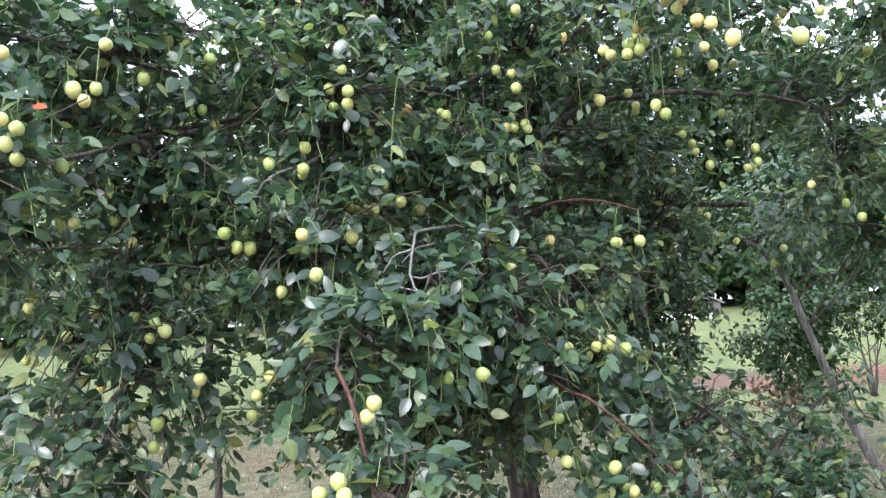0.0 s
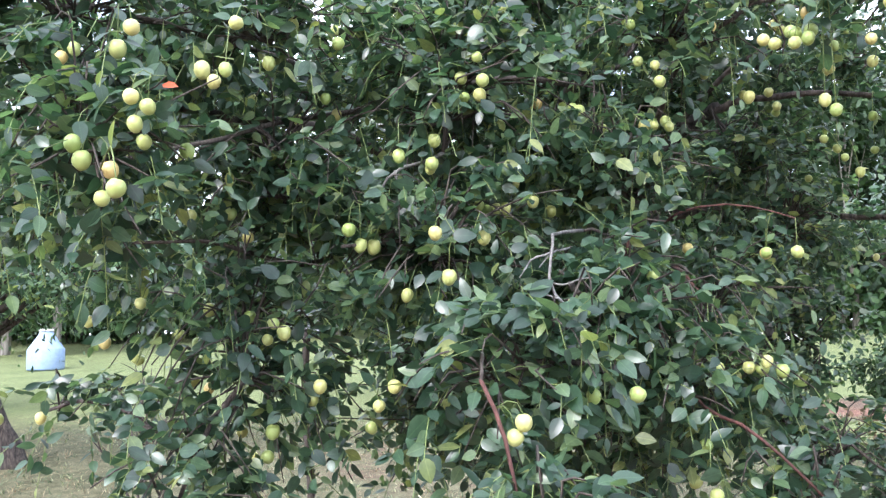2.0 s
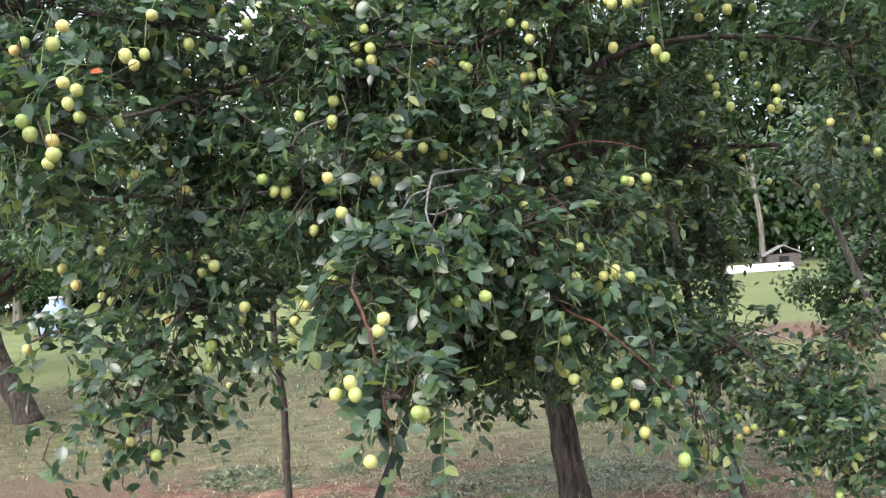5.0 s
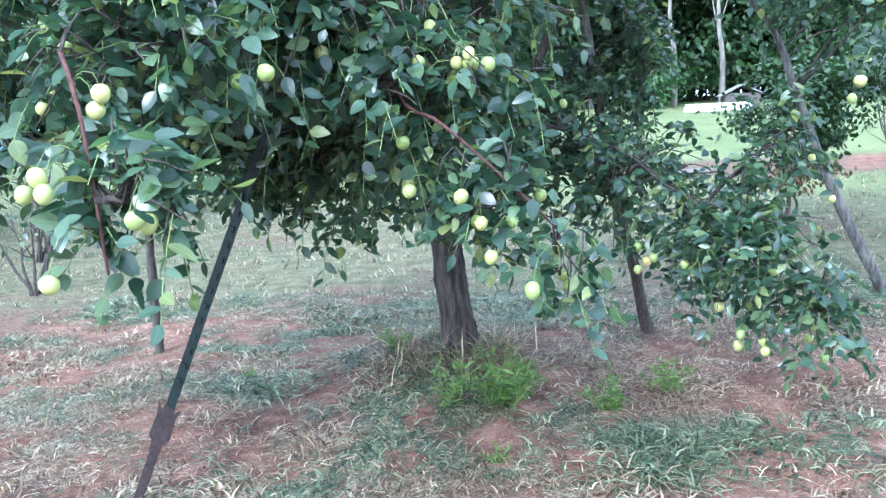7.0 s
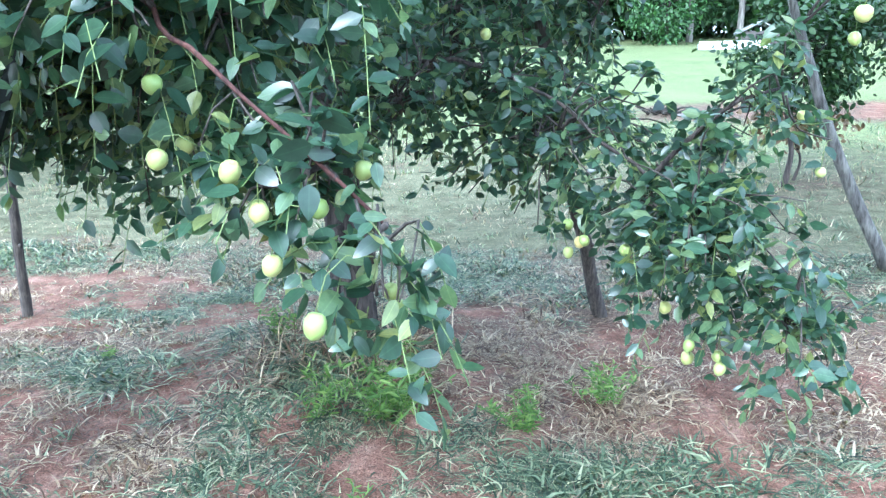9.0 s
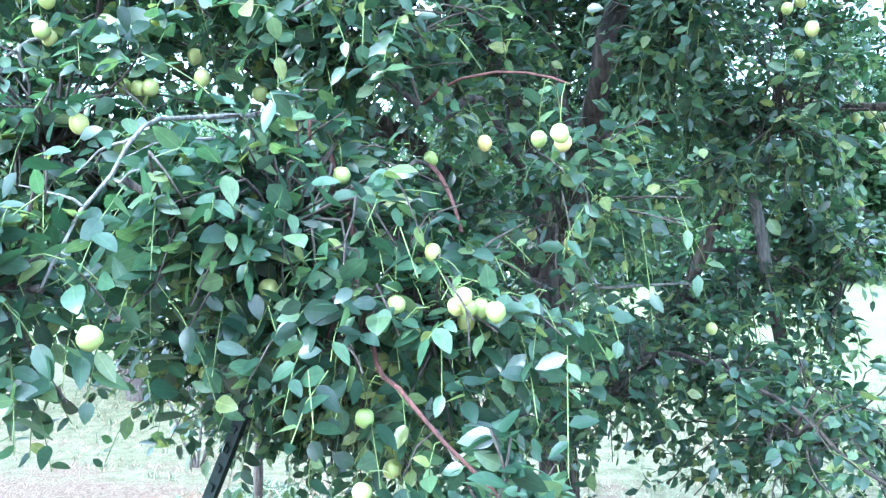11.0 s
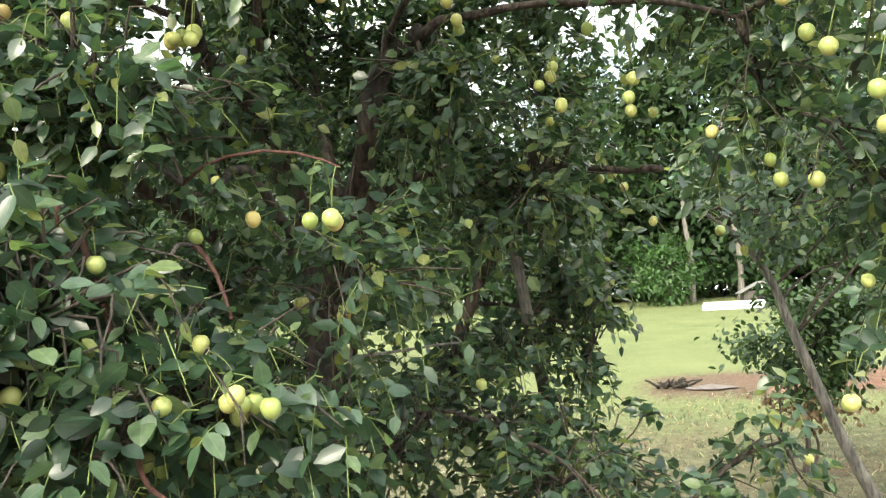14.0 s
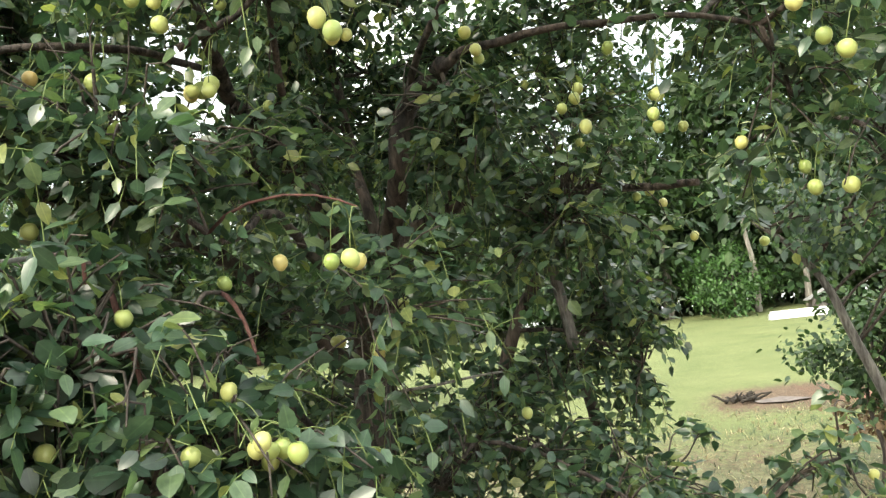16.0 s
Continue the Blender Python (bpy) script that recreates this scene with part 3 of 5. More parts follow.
def clump(c, r, n, size=0.055, anchor=None, per=9, lift=0.12):
    """A leafy part of the crown: a branch into it, and twigs through an ellipsoid of radii r."""
    c, r = np.asarray(c, float), np.asarray(r, float)
    a = nearest_on_limbs(c) if anchor is None else np.asarray(anchor, float)
    far = np.linalg.norm(c - a)
    curve = wobble(spline([a, (a + c) / 2 + np.array([0, 0, lift * far]), c], max(6, int(far / 0.06))), 0.012)
    m = Mesh()
    m.tube(curve, (0.007 + 0.005 * far, 0.005), 7)
    tree_part("branch", m, bark_mat)
    hubs = curve[len(curve) // 3 :]
    skeleton_pts.append(curve[len(curve) // 2 :])
    for _ in range(n):
        v = unit(rng.normal(0, 1, 3)) * rng.random() ** 0.4
        b = c + v * r
        h = hubs[np.linalg.norm(hubs - b, axis=1).argmin()] if rng.random() < 0.6 else hubs[rng.integers(len(hubs))]
        h = h + (b - h) * rng.uniform(0, 0.25)
        twig(h, b, sag=rng.uniform(0.02, 0.10), size=size, per=per)

# trunk and boughs
RINGS, SIDES = 130, 44
along_trunk = np.linspace(0, 1, RINGS)
trunk_curve = spline([(0.34, 4.27, -0.08), (0.305, 4.3, 0.3), (0.27, 4.32, 0.55), (0.235, 4.38, 0.9), (0.20, 4.46, 1.3), (0.215, 4.5, 1.65)], RINGS)
tm = Mesh()
tm.tube(trunk_curve, np.interp(along_trunk, [0, 0.05, 0.12, 0.25, 0.36, 0.42, 0.6, 1.0], [0.13, 0.10, 0.083, 0.072, 0.078, 0.069, 0.072, 0.066]), SIDES)
flutes = tm.v[0].reshape(RINGS, SIDES, 3)
centre = flutes.mean(1, keepdims=True)
turn, up = np.meshgrid(np.arange(SIDES) / SIDES * 2 * np.pi, along_trunk)
furrows = np.zeros((RINGS, SIDES))
for lobes, amp, twist in ((3, 0.05, 2.0), (5, 0.05, -3.0), (11, 0.035, 4.0), (17, 0.03, -6.0)):
    furrows += amp * np.sin(lobes * turn + twist * up * 3 + 1.5 * np.sin(9 * up + lobes))
furrows += 0.03 * np.sin(60 * up + 5 * np.sin(3 * turn)) + rng.normal(0, 0.018, furrows.shape)
tm.v[0] = (centre + (flutes - centre) * (1 + furrows[..., None])).reshape(-1, 3)
trunk = tree_part("trunk", tm, bark_mat, "dark furrowed trunk with a knot")
knot = Mesh()
knot.tube([(0.23, 4.29, 0.58), (0.2, 4.24, 0.6), (0.19, 4.225, 0.62)], (0.045, 0.028), 9)
part("knot", knot, bark_mat, trunk).matrix_parent_inverse = TREE_INV
skeleton_pts.append(trunk_curve[65:])
bough_a = limb([(0.19, 4.55, 1.5), (0.3, 4.5, 1.9), (0.44, 4.3, 2.2), (0.51, 4.27, 2.42), (0.62, 4.2, 2.49), (0.70, 4.14, 2.51)], 0.046, 0.032)
limb([(0.68, 4.15, 2.50), (0.8, 4.1, 2.53), (1.0, 4.05, 2.52), (1.2, 3.99, 2.515), (1.42, 3.9, 2.46), (1.68, 3.75, 2.33)], 0.019, 0.007, clear=0.016)
bough_b = limb([(0.19, 4.55, 1.55), (0.12, 4.4, 2.05), (0.03, 4.2, 2.34), (-0.01, 3.9, 2.47), (0.06, 3.6, 2.6), (0.1, 3.2, 2.8)], 0.05, 0.014)
limb([(0.25, 4.6, 1.7), (0.34, 4.85, 2.05), (0.75, 4.75, 2.12), (1.1, 4.7, 2.1), (1.5, 4.4, 2.0)], 0.038, 0.013)
bough_d = limb([(0.2, 4.4, 0.8), (0.4, 4.65, 1.0), (0.57, 4.7, 1.16), (0.79, 4.69, 1.62), (0.93, 4.8, 1.95), (1.1, 4.75, 2.3)], 0.038, 0.016)
limb([(0.17, 4.5, 1.45), (-0.2, 4.1, 1.95), (-0.5, 3.7, 2.15), (-0.78, 3.3, 2.25), (-1.05, 2.8, 2.25), (-1.4, 2.3, 2.2)], 0.036, 0.011)
limb([(0.3, 4.45, 1.95), (0.15, 4.6, 2.5), (0.1, 4.6, 3.0), (0.0, 4.5, 3.5)], 0.026, 0.01)
limb([(0.17, 4.4, 1.1), (-0.05, 3.9, 1.5), (-0.2, 3.3, 1.75), (-0.35, 2.8, 1.8), (-0.6, 2.4, 1.75)], 0.014, 0.005)
limb([(0.2, 4.4, 1.0), (0.6, 4.2, 1.2), (1.0, 4.05, 1.1), (1.35, 3.9, 0.85), (1.7, 3.7, 0.55)], 0.009, 0.004)
limb([(0.5, 4.3, 2.42), (0.75, 3.95, 2.65), (1.04, 3.9, 2.74), (1.27, 3.8, 2.76), (1.6, 3.3, 2.75)], 0.014, 0.007)
limb([(0.18, 4.5, 1.5), (0.25, 4.0, 1.8), (0.3, 3.5, 1.95), (0.3, 3.15, 1.85)], 0.024, 0.009)
limb([(-0.5, 3.7, 2.15), (-0.6, 3.5, 2.5), (-0.69, 3.3, 2.6), (-1.1, 3.1, 2.75), (-1.6, 2.7, 2.7)], 0.022, 0.009)

# young red shoots, a dead grey twig and bare arms that stand out of the leaves
RED = dict(mat=red_twig_mat, sides=8, rough=0.004, label="smooth reddish young branch", clear=0.034, stem=True)
limb([(0.19, 2.87, 1.73), (0.235, 2.84, 1.64), (0.275, 2.82, 1.56), (0.295, 2.79, 1.46), (0.345, 2.76, 1.34), (0.40, 2.70, 1.27), (0.49, 2.65, 1.235), (0.585, 2.63, 1.15), (0.72, 2.68, 1.0), (0.8, 2.7, 0.92)], 0.0072, 0.0035, "red_branch", **RED)
limb([(0.2, 2.77, 1.79), (0.166, 2.816, 1.70), (0.12, 2.88, 1.57)], 0.0045, 0.0025, "red_branch", **RED)
limb([(0.34, 3.06, 1.72), (0.38, 3.03, 1.69), (0.42, 3.01, 1.63), (0.48, 2.93, 1.55)], 0.006, 0.004, "red_branch", **RED)
limb([(0.32, 3.06, 1.86), (0.40, 3.04, 1.9), (0.53, 3.03, 1.91), (0.64, 3.0, 1.89), (0.72, 2.95, 1.85)], 0.0045, 0.002, "red_branch", **RED)
limb([(-0.17, 1.98, 1.41), (-0.12, 1.93, 1.29), (-0.08, 1.89, 1.12), (-0.05, 1.86, 0.98)], 0.005, 0.003, "red_branch", **RED)
limb([(0.42, 2.33, 2.46), (0.70, 2.3, 2.52), (0.88, 2.3, 2.47)], 0.0035, 0.0025, "branch", twig_mat, 8, 0.004, stem=True)
GREY = dict(mat=grey_twig_mat, sides=7, rough=0.006, label="dead grey forked twig", clear=0.018)
limb([(0.06, 2.80, 1.82), (-0.02, 2.667, 1.80), (-0.025, 2.55, 1.775), (-0.025, 2.49, 1.725), (-0.028, 2.44, 1.635), (0.008, 2.343, 1.58), (0.045, 2.251, 1.49), (0.05, 2.22, 1.43)], 0.0058, 0.0024, "dead_branch", stem=True, **GREY)
limb([(-0.028, 2.45, 1.64), (0.03, 2.42, 1.635), (0.08, 2.40, 1.65)], 0.0032, 0.0016, "dead_branch", **GREY)
limb([(-0.025, 2.5, 1.73), (-0.08, 2.47, 1.71), (-0.12, 2.44, 1.655)], 0.0036, 0.0018, "dead_branch", **GREY)
limb([(0.02, 2.72, 1.76), (-0.03, 2.58, 1.73), (-0.06, 2.50, 1.69)], 0.0036, 0.0018, "dead_branch", stem=True, **GREY)
limb([(0.008, 2.343, 1.58), (-0.04, 2.32, 1.60), (-0.09, 2.29, 1.615)], 0.0032, 0.0016, "dead_branch", **GREY)
limb([(0.2, 4.1, 1.46), (0.4, 3.85, 1.42), (0.56, 3.78, 1.42), (0.77, 4.15, 1.43)], 0.007, 0.004, "branch", grey_bark_mat, 7, 0.006, clear=0.025)
limb([(0.0, 3.7, 2.5), (0.02, 3.3, 2.43), (-0.08, 3.08, 2.39), (-0.25, 3.05, 2.39), (-0.42, 3.02, 2.38)], 0.012, 0.008, "branch", bark_mat, 8, 0.008, clear=0.03)
limb([(0.08, 3.42, 2.46), (0.2, 3.47, 2.53), (0.235, 3.513, 2.57), (0.30, 3.56, 2.655), (0.42, 3.62, 2.78)], 0.012, 0.008, "branch", bark_mat, 8, 0.006, clear=0.03)
limb([(-0.36, 2.72, 2.07), (-0.40, 2.7, 2.05), (-0.49, 2.61, 2.0), (-0.54, 2.6, 1.93)], 0.007, 0.004, "dead_branch", stem=True, **GREY)
limb([(-0.49, 2.61, 2.0), (-0.46, 2.6, 1.91)], 0.005, 0.003, "dead_branch", **GREY)
BROWN = dict(name="branch", mat=twig_mat, sides=7, rough=0.006, clear=0.03)
limb([(-0.5, 3.1, 1.95), (-0.8, 2.85, 1.76), (-0.9, 2.76, 1.76), (-1.07, 2.6, 1.8), (-1.28, 2.5, 1.8)], 0.011, 0.005, **BROWN)
limb([(-0.7, 3.0, 2.3), (-0.9, 2.6, 2.16), (-1.1, 2.3, 2.02), (-1.3, 2.15, 1.95)], 0.010, 0.005, **BROWN)
limb([(-0.9, 2.9, 2.45), (-1.08, 2.4, 2.41), (-1.28, 2.35, 2.47), (-1.54, 2.35, 2.5)], 0.009, 0.004, **BROWN)
limb([(-0.8, 3.1, 2.5), (-0.96, 3.0, 2.78), (-1.0, 3.0, 2.95), (-1.03, 3.0, 3.15)], 0.006, 0.003, **BROWN)
limb([(0.35, 3.5, 2.3), (0.42, 3.3, 2.45), (0.55, 3.1, 2.55)], 0.012, 0.005, **BROWN)
for curve, lo, hi, room in ((trunk_curve, 30, 58, 0.04), (trunk_curve, 106, 130, 0.04), (bough_a, 6, 40, 0.048), (bough_b, 10, 26, 0.03), (bough_d, 6, 20, 0.02)):
    bare_pts.extend((p, room) for p in curve[lo:hi])

bare_pts.extend((p, 0.026) for p in spline([(0.97, 4.68, 1.5), (0.95, 4.66, 1.62), (0.93, 4.64, 1.75)], 8))

bare_pts.append((np.array((-0.828, 1.854, 2.069)), 0.035))

# leafy masses, from the front of the crown to its back
clump((-0.9, 2.45, 1.4), (0.42, 0.32, 0.45), 54)
clump((-1.0, 2.2, 1.02), (0.3, 0.22, 0.24), 14)
clump((-1.05, 1.9, 1.95), (0.34, 0.26, 0.35), 44)
clump((-0.8, 2.65, 1.95), (0.5, 0.35, 0.35), 74)
clump((-1.5, 2.6, 1.97), (0.45, 0.4, 0.34), 44)
clump((-1.58, 2.55, 1.30), (0.26, 0.2, 0.07), 6)
clump((-1.5, 2.4, 2.2), (0.4, 0.4, 0.35), 44)
clump((-0.35, 2.6, 1.75), (0.45, 0.35, 0.35), 80)
clump((-0.35, 2.75, 2.3), (0.5, 0.4, 0.4), 80)
clump((-0.15, 2.2, 1.4), (0.32, 0.25, 0.28), 38, 0.060)
clump((-0.03, 1.9, 1.12), (0.18, 0.12, 0.14), 13, 0.060)
clump((0.15, 2.75, 1.55), (0.4, 0.35, 0.33), 68, 0.060)
clump((0.1, 3.0, 2.05), (0.45, 0.4, 0.35), 74)
clump((0.45, 2.9, 1.35), (0.3, 0.28, 0.3), 48, 0.060)
clump((0.30, 2.66, 1.34), (0.24, 0.18, 0.18), 22, 0.063)
clump((0.1, 2.55, 1.5), (0.25, 0.2, 0.2), 22, 0.060)
clump((0.64, 2.7, 1.02), (0.18, 0.14, 0.18), 18, 0.060)
clump((0.8, 2.62, 0.82), (0.08, 0.1, 0.12), 7, 0.060)
clump((0.0, 3.3, 1.12), (0.5, 0.4, 0.32), 72)
clump((0.15, 3.85, 0.98), (0.4, 0.25, 0.2), 26)
clump((1.22, 4.75, 1.38), (0.2, 0.3, 0.32), 18)
clump((-0.5, 3.3, 1.25), (0.45, 0.4, 0.35), 62)
clump((0.55, 3.5, 1.6), (0.35, 0.4, 0.4), 38)
clump((0.35, 3.1, 2.5), (0.45, 0.4, 0.3), 42)
clump((0.75, 3.2, 2.65), (0.45, 0.4, 0.3), 29)
clump((0.85, 2.35, 2.42), (0.22, 0.25, 0.16), 13)
clump((1.2, 3.4, 2.75), (0.4, 0.4, 0.3), 26)
clump((1.65, 3.05, 2.42), (0.22, 0.25, 0.22), 12)
clump((1.75, 3.85, 2.1), (0.33, 0.3, 0.33), 22)
clump((2.0, 3.4, 1.7), (0.26, 0.3, 0.4), 20)
clump((1.0, 4.4, 1.95), (0.45, 0.4, 0.4), 64)
clump((1.12, 4.85, 1.65), (0.3, 0.35, 0.36), 34)
clump((0.9, 4.75, 1.3), (0.4, 0.4, 0.3), 30)
clump((1.05, 4.1, 0.9), (0.4, 0.35, 0.28), 22)
clump((1.5, 3.8, 0.7), (0.35, 0.35, 0.33), 46)
clump((1.78, 3.65, 0.42), (0.26, 0.25, 0.16), 20)
clump((1.75, 4.0, 1.1), (0.3, 0.3, 0.22), 12)
clump((-0.6, 3.6, 2.5), (0.6, 0.5, 0.4), 68)
clump((-1.3, 2.9, 2.48), (0.55, 0.4, 0.3), 53)
clump((-1.95, 2.7, 2.4), (0.4, 0.4, 0.5), 36)
clump((0.2, 4.4, 3.0), (0.7, 0.6, 0.45), 69)
clump((-0.5, 4.3, 3.1), (0.6, 0.5, 0.4), 73)
clump((0.9, 4.4, 3.1), (0.5, 0.5, 0.35), 26)
clump((-0.9, 4.3, 1.8), (0.6, 0.5, 0.5), 68)
clump((0.2, 5.3, 1.9), (0.8, 0.5, 0.7), 60)
clump((0.3, 5.2, 2.7), (0.8, 0.5, 0.5), 58)
clump((1.8, 4.3, 2.55), (0.42, 0.4, 0.35), 34)
clump((1.9, 4.6, 2.8), (0.35, 0.35, 0.3), 22)
clump((1.4, 4.6, 2.8), (0.4, 0.3, 0.28), 16)
clump((1.3, 4.6, 3.12), (0.45, 0.3, 0.25), 18)
clump((-1.05, 4.2, 3.35), (0.35, 0.3, 0.22), 14)
clump((-1.75, 2.7, 2.72), (0.28, 0.25, 0.2), 12)
clump((0.0, 3.9, 1.65), (0.35, 0.3, 0.25), 40)
clump((0.3, 4.85, 1.15), (0.35, 0.3, 0.3), 26)
clump((0.62, 5.0, 2.85), (0.42, 0.35, 0.32), 44)
clump((0.75, 4.0, 2.2), (0.35, 0.3, 0.3), 44)
clump((-0.85, 2.5, 2.4), (0.4, 0.35, 0.25), 42)
clump((-1.35, 2.3, 2.42), (0.4, 0.35, 0.22), 32)
clump((0.9, 4.45, 1.05), (0.35, 0.3, 0.3), 18)
clump((1.25, 4.5, 0.95), (0.35, 0.3, 0.3), 18)
clump((0.65, 4.55, 1.25), (0.3, 0.3, 0.3), 28)
clump((1.5, 4.4, 0.6), (0.35, 0.3, 0.25), 28)
clump((0.45, 4.9, 2.45), (0.5, 0.4, 0.4), 65)
clump((1.0, 4.8, 2.5), (0.45, 0.4, 0.35), 29)
clump((-0.1, 4.6, 2.4), (0.5, 0.4, 0.4), 50)
clump((0.05, 3.9, 2.2), (0.4, 0.4, 0.3), 54)
clump((-0.2, 5.0, 1.3), (0.5, 0.4, 0.4), 46)
clump((-0.25, 3.4, 2.85), (0.4, 0.4, 0.3), 48)
clump((0.3, 3.5, 3.05), (0.45, 0.4, 0.32), 42)
clump((0.8, 3.6, 3.15), (0.45, 0.4, 0.3), 26)
clump((1.35, 3.7, 3.05), (0.4, 0.4, 0.28), 20)
clump((0.55, 4.1, 1.08), (0.3, 0.25, 0.24), 26)
clump((0.95, 4.2, 0.98), (0.3, 0.3, 0.24), 18)
clump((1.05, 4.9, 2.9), (0.45, 0.4, 0.3), 31)
clump((-1.0, 4.2, 3.2), (0.4, 0.4, 0.3), 26)
clump((-0.6, 4.0, 3.35), (0.4, 0.4, 0.3), 37)
clump((2.1, 3.6, 2.45), (0.35, 0.35, 0.4), 27)
clump((2.2, 4.2, 2.75), (0.4, 0.4, 0.4), 24)
clump((2.0, 3.1, 2.2), (0.22, 0.3, 0.35), 24)
clump((1.75, 3.4, 2.85), (0.35, 0.35, 0.3), 22)
clump((-0.55, 3.3, 2.72), (0.4, 0.4, 0.22), 37)
clump((0.0, 4.4, 2.78), (0.35, 0.3, 0.22), 36)
clump((-0.3, 5.0, 2.95), (0.4, 0.3, 0.3), 47)
clump((-1.55, 3.7, 2.5), (0.5, 0.3, 0.3), 46)
clump((-1.0, 3.8, 2.6), (0.4, 0.3, 0.3), 40)
clump((2.2, 5.1, 2.65), (0.5, 0.4, 0.35), 26)
# bare shoots join the nearest twig
for p, r in loose_ends:
    pool = np.concatenate(ends_pool)
    pool = pool[pool[:, 2] > p[2] - 0.05]
    a = pool[(np.linalg.norm(pool - p, axis=1) + 0.3 * np.maximum(0, p[1] - pool[:, 1])).argmin()]
    twigs_mesh.tube(wobble(spline([a, (a + p) / 2 + np.array((0, 0, 0.01)), p], 6), 0.004), (r * 0.8, r * 0.9), 6)

# fruit: an egg with a dimple at the stalk and a small point below


def fruit_mesh(seed):
    r = np.random.default_rng(seed)
    m = Mesh()
    rings, sides = 11, 14
    ang = np.linspace(0, 2 * np.pi, sides, endpoint=False)
    vs = []
    tall = r.uniform(1.0, 1.22)
    for i in range(rings):
        u = (i + 0.5) / rings * np.pi
        rad = np.sin(u) * (1 + 0.08 * np.cos(u))
        z = np.cos(u) * tall
        if i == 0:
            z -= 0.16
        lump = 1 + 0.03 * np.sin(3 * ang + r.uniform(0, 6)) + 0.025 * np.sin(5 * ang + u * 3)
        vs.append(np.stack([rad * lump * np.cos(ang), rad * lump * np.sin(ang), np.full(sides, z)], -1))
    faces = [(i * sides + j, (i + 1) * sides + j, (i + 1) * sides + (j + 1) % sides, i * sides + (j + 1) % sides) for i in range(rings - 1) for j in range(sides)]
    n = rings * sides
    vs.append(np.array([[0, 0, tall - 0.28], [0, 0, -tall - 0.03]]))
    faces += [(n, j, (j + 1) % sides) for j in range(sides)]
    faces += [(n + 1, (rings - 1) * sides + (j + 1) % sides, (rings - 1) * sides + j) for j in range(sides)]
    m.add(np.concatenate(vs), faces)
    return m.data("jujube", fruit_mat)


FRUIT_MESHES = [fruit_mesh(s) for s in range(5)]
fruit_places = []


def hang_fruit(places):
    """Fruits at their places, each on a stalk from the nearest twig, among a few leaves."""
    pool = np.concatenate(ends_pool + skeleton_pts)
    for p in places:
        p = np.array(p, float) + rng.normal(0, 0.002, 3)
        rad = 0.0182 * rng.uniform(0.86, 1.12)
        ob = new("jujube", FRUIT_MESHES[rng.integers(5)])
        ob.parent, ob.matrix_parent_inverse = tree, TREE_INV
        ob.matrix_basis = Matrix.LocRotScale(Vector(p), Euler((rng.normal(0, 0.25), rng.normal(0, 0.25), rng.uniform(0, 6.28))), (rad, rad, rad))
        fruit_places.append(p)
        top = p + np.array([0, 0, rad * 0.85])
        d = np.linalg.norm(pool - (top + np.array([0, 0, 0.06])), axis=1) + 1.5 * np.maximum(0, top[2] + 0.01 - pool[:, 2])
        a = pool[d.argmin()]
        gap = np.linalg.norm(a - top)
        mid = (a + top) / 2 + np.array([0, 0, 0.25 * gap + 0.01])
        mid[:2] += (top - a)[:2] * 0.15
        curve = spline([a, mid, top], max(4, int(gap / 0.03)))
        shoots_mesh.tube(curve, (0.0022, 0.0013) if gap > 0.15 else (0.0013, 0.0012), 4)
        if gap > 0.08:
            ends_pool.append(curve[: max(2, len(curve) - 2)])
            n = max(2, int(gap / 0.03))
            s = rng.uniform(0.1, 0.92, n)
            o = np.stack([np.interp(s * (len(curve) - 1), np.arange(len(curve)), curve[:, i]) for i in range(3)], -1)
            out = unit(rng.normal(0, 1, (n, 3)) + np.array([0, -0.2, -0.2]))
            leaf_sets.append((o, out, np.array([0, -0.4, 0.8]) + rng.normal(0, 0.4, (n, 3)), 0.055 * rng.uniform(0.7, 1.2, n)))


# fruit on its shoots, bough by bough
hang_fruit([(-0.78, 2.51, 2.44), (-1.03, 2.83, 2.31), (-0.92, 2.85, 2.30), (-0.77, 2.08, 2.29), (-0.80, 2.38, 2.28), (-1.22, 2.10, 2.26), (-0.90, 2.92, 2.26), (-1.26, 2.10, 2.24), (-0.91, 1.84, 2.20), (-0.78, 2.05, 2.16), (-0.78, 1.98, 2.11), (-0.85, 1.75, 1.96), (-0.86, 2.00, 1.95), (-0.89, 1.86, 1.94), (-1.01, 1.78, 1.93), (-1.00, 2.59, 1.89), (-1.08, 2.48, 1.87), (-0.92, 1.77, 1.87), (-0.95, 2.60, 1.81), (-0.82, 1.63, 1.80), (-1.30, 2.60, 1.62), (-1.03, 2.51, 1.59), (-1.53, 2.70, 1.57), (-1.12, 2.50, 1.52), (-0.81, 2.40, 1.50), (-1.48, 2.70, 1.50), (-1.35, 3.10, 1.49), (-1.37, 2.70, 1.45), (-1.12, 2.60, 1.38), (-1.78, 2.60, 1.27)])
hang_fruit([(-1.63, 2.60, 1.27), (-0.80, 2.41, 1.25), (-0.96, 2.59, 1.23), (-0.82, 2.43, 1.18), (-0.93, 2.24, 0.92), (-1.65, 4.42, 0.90)])
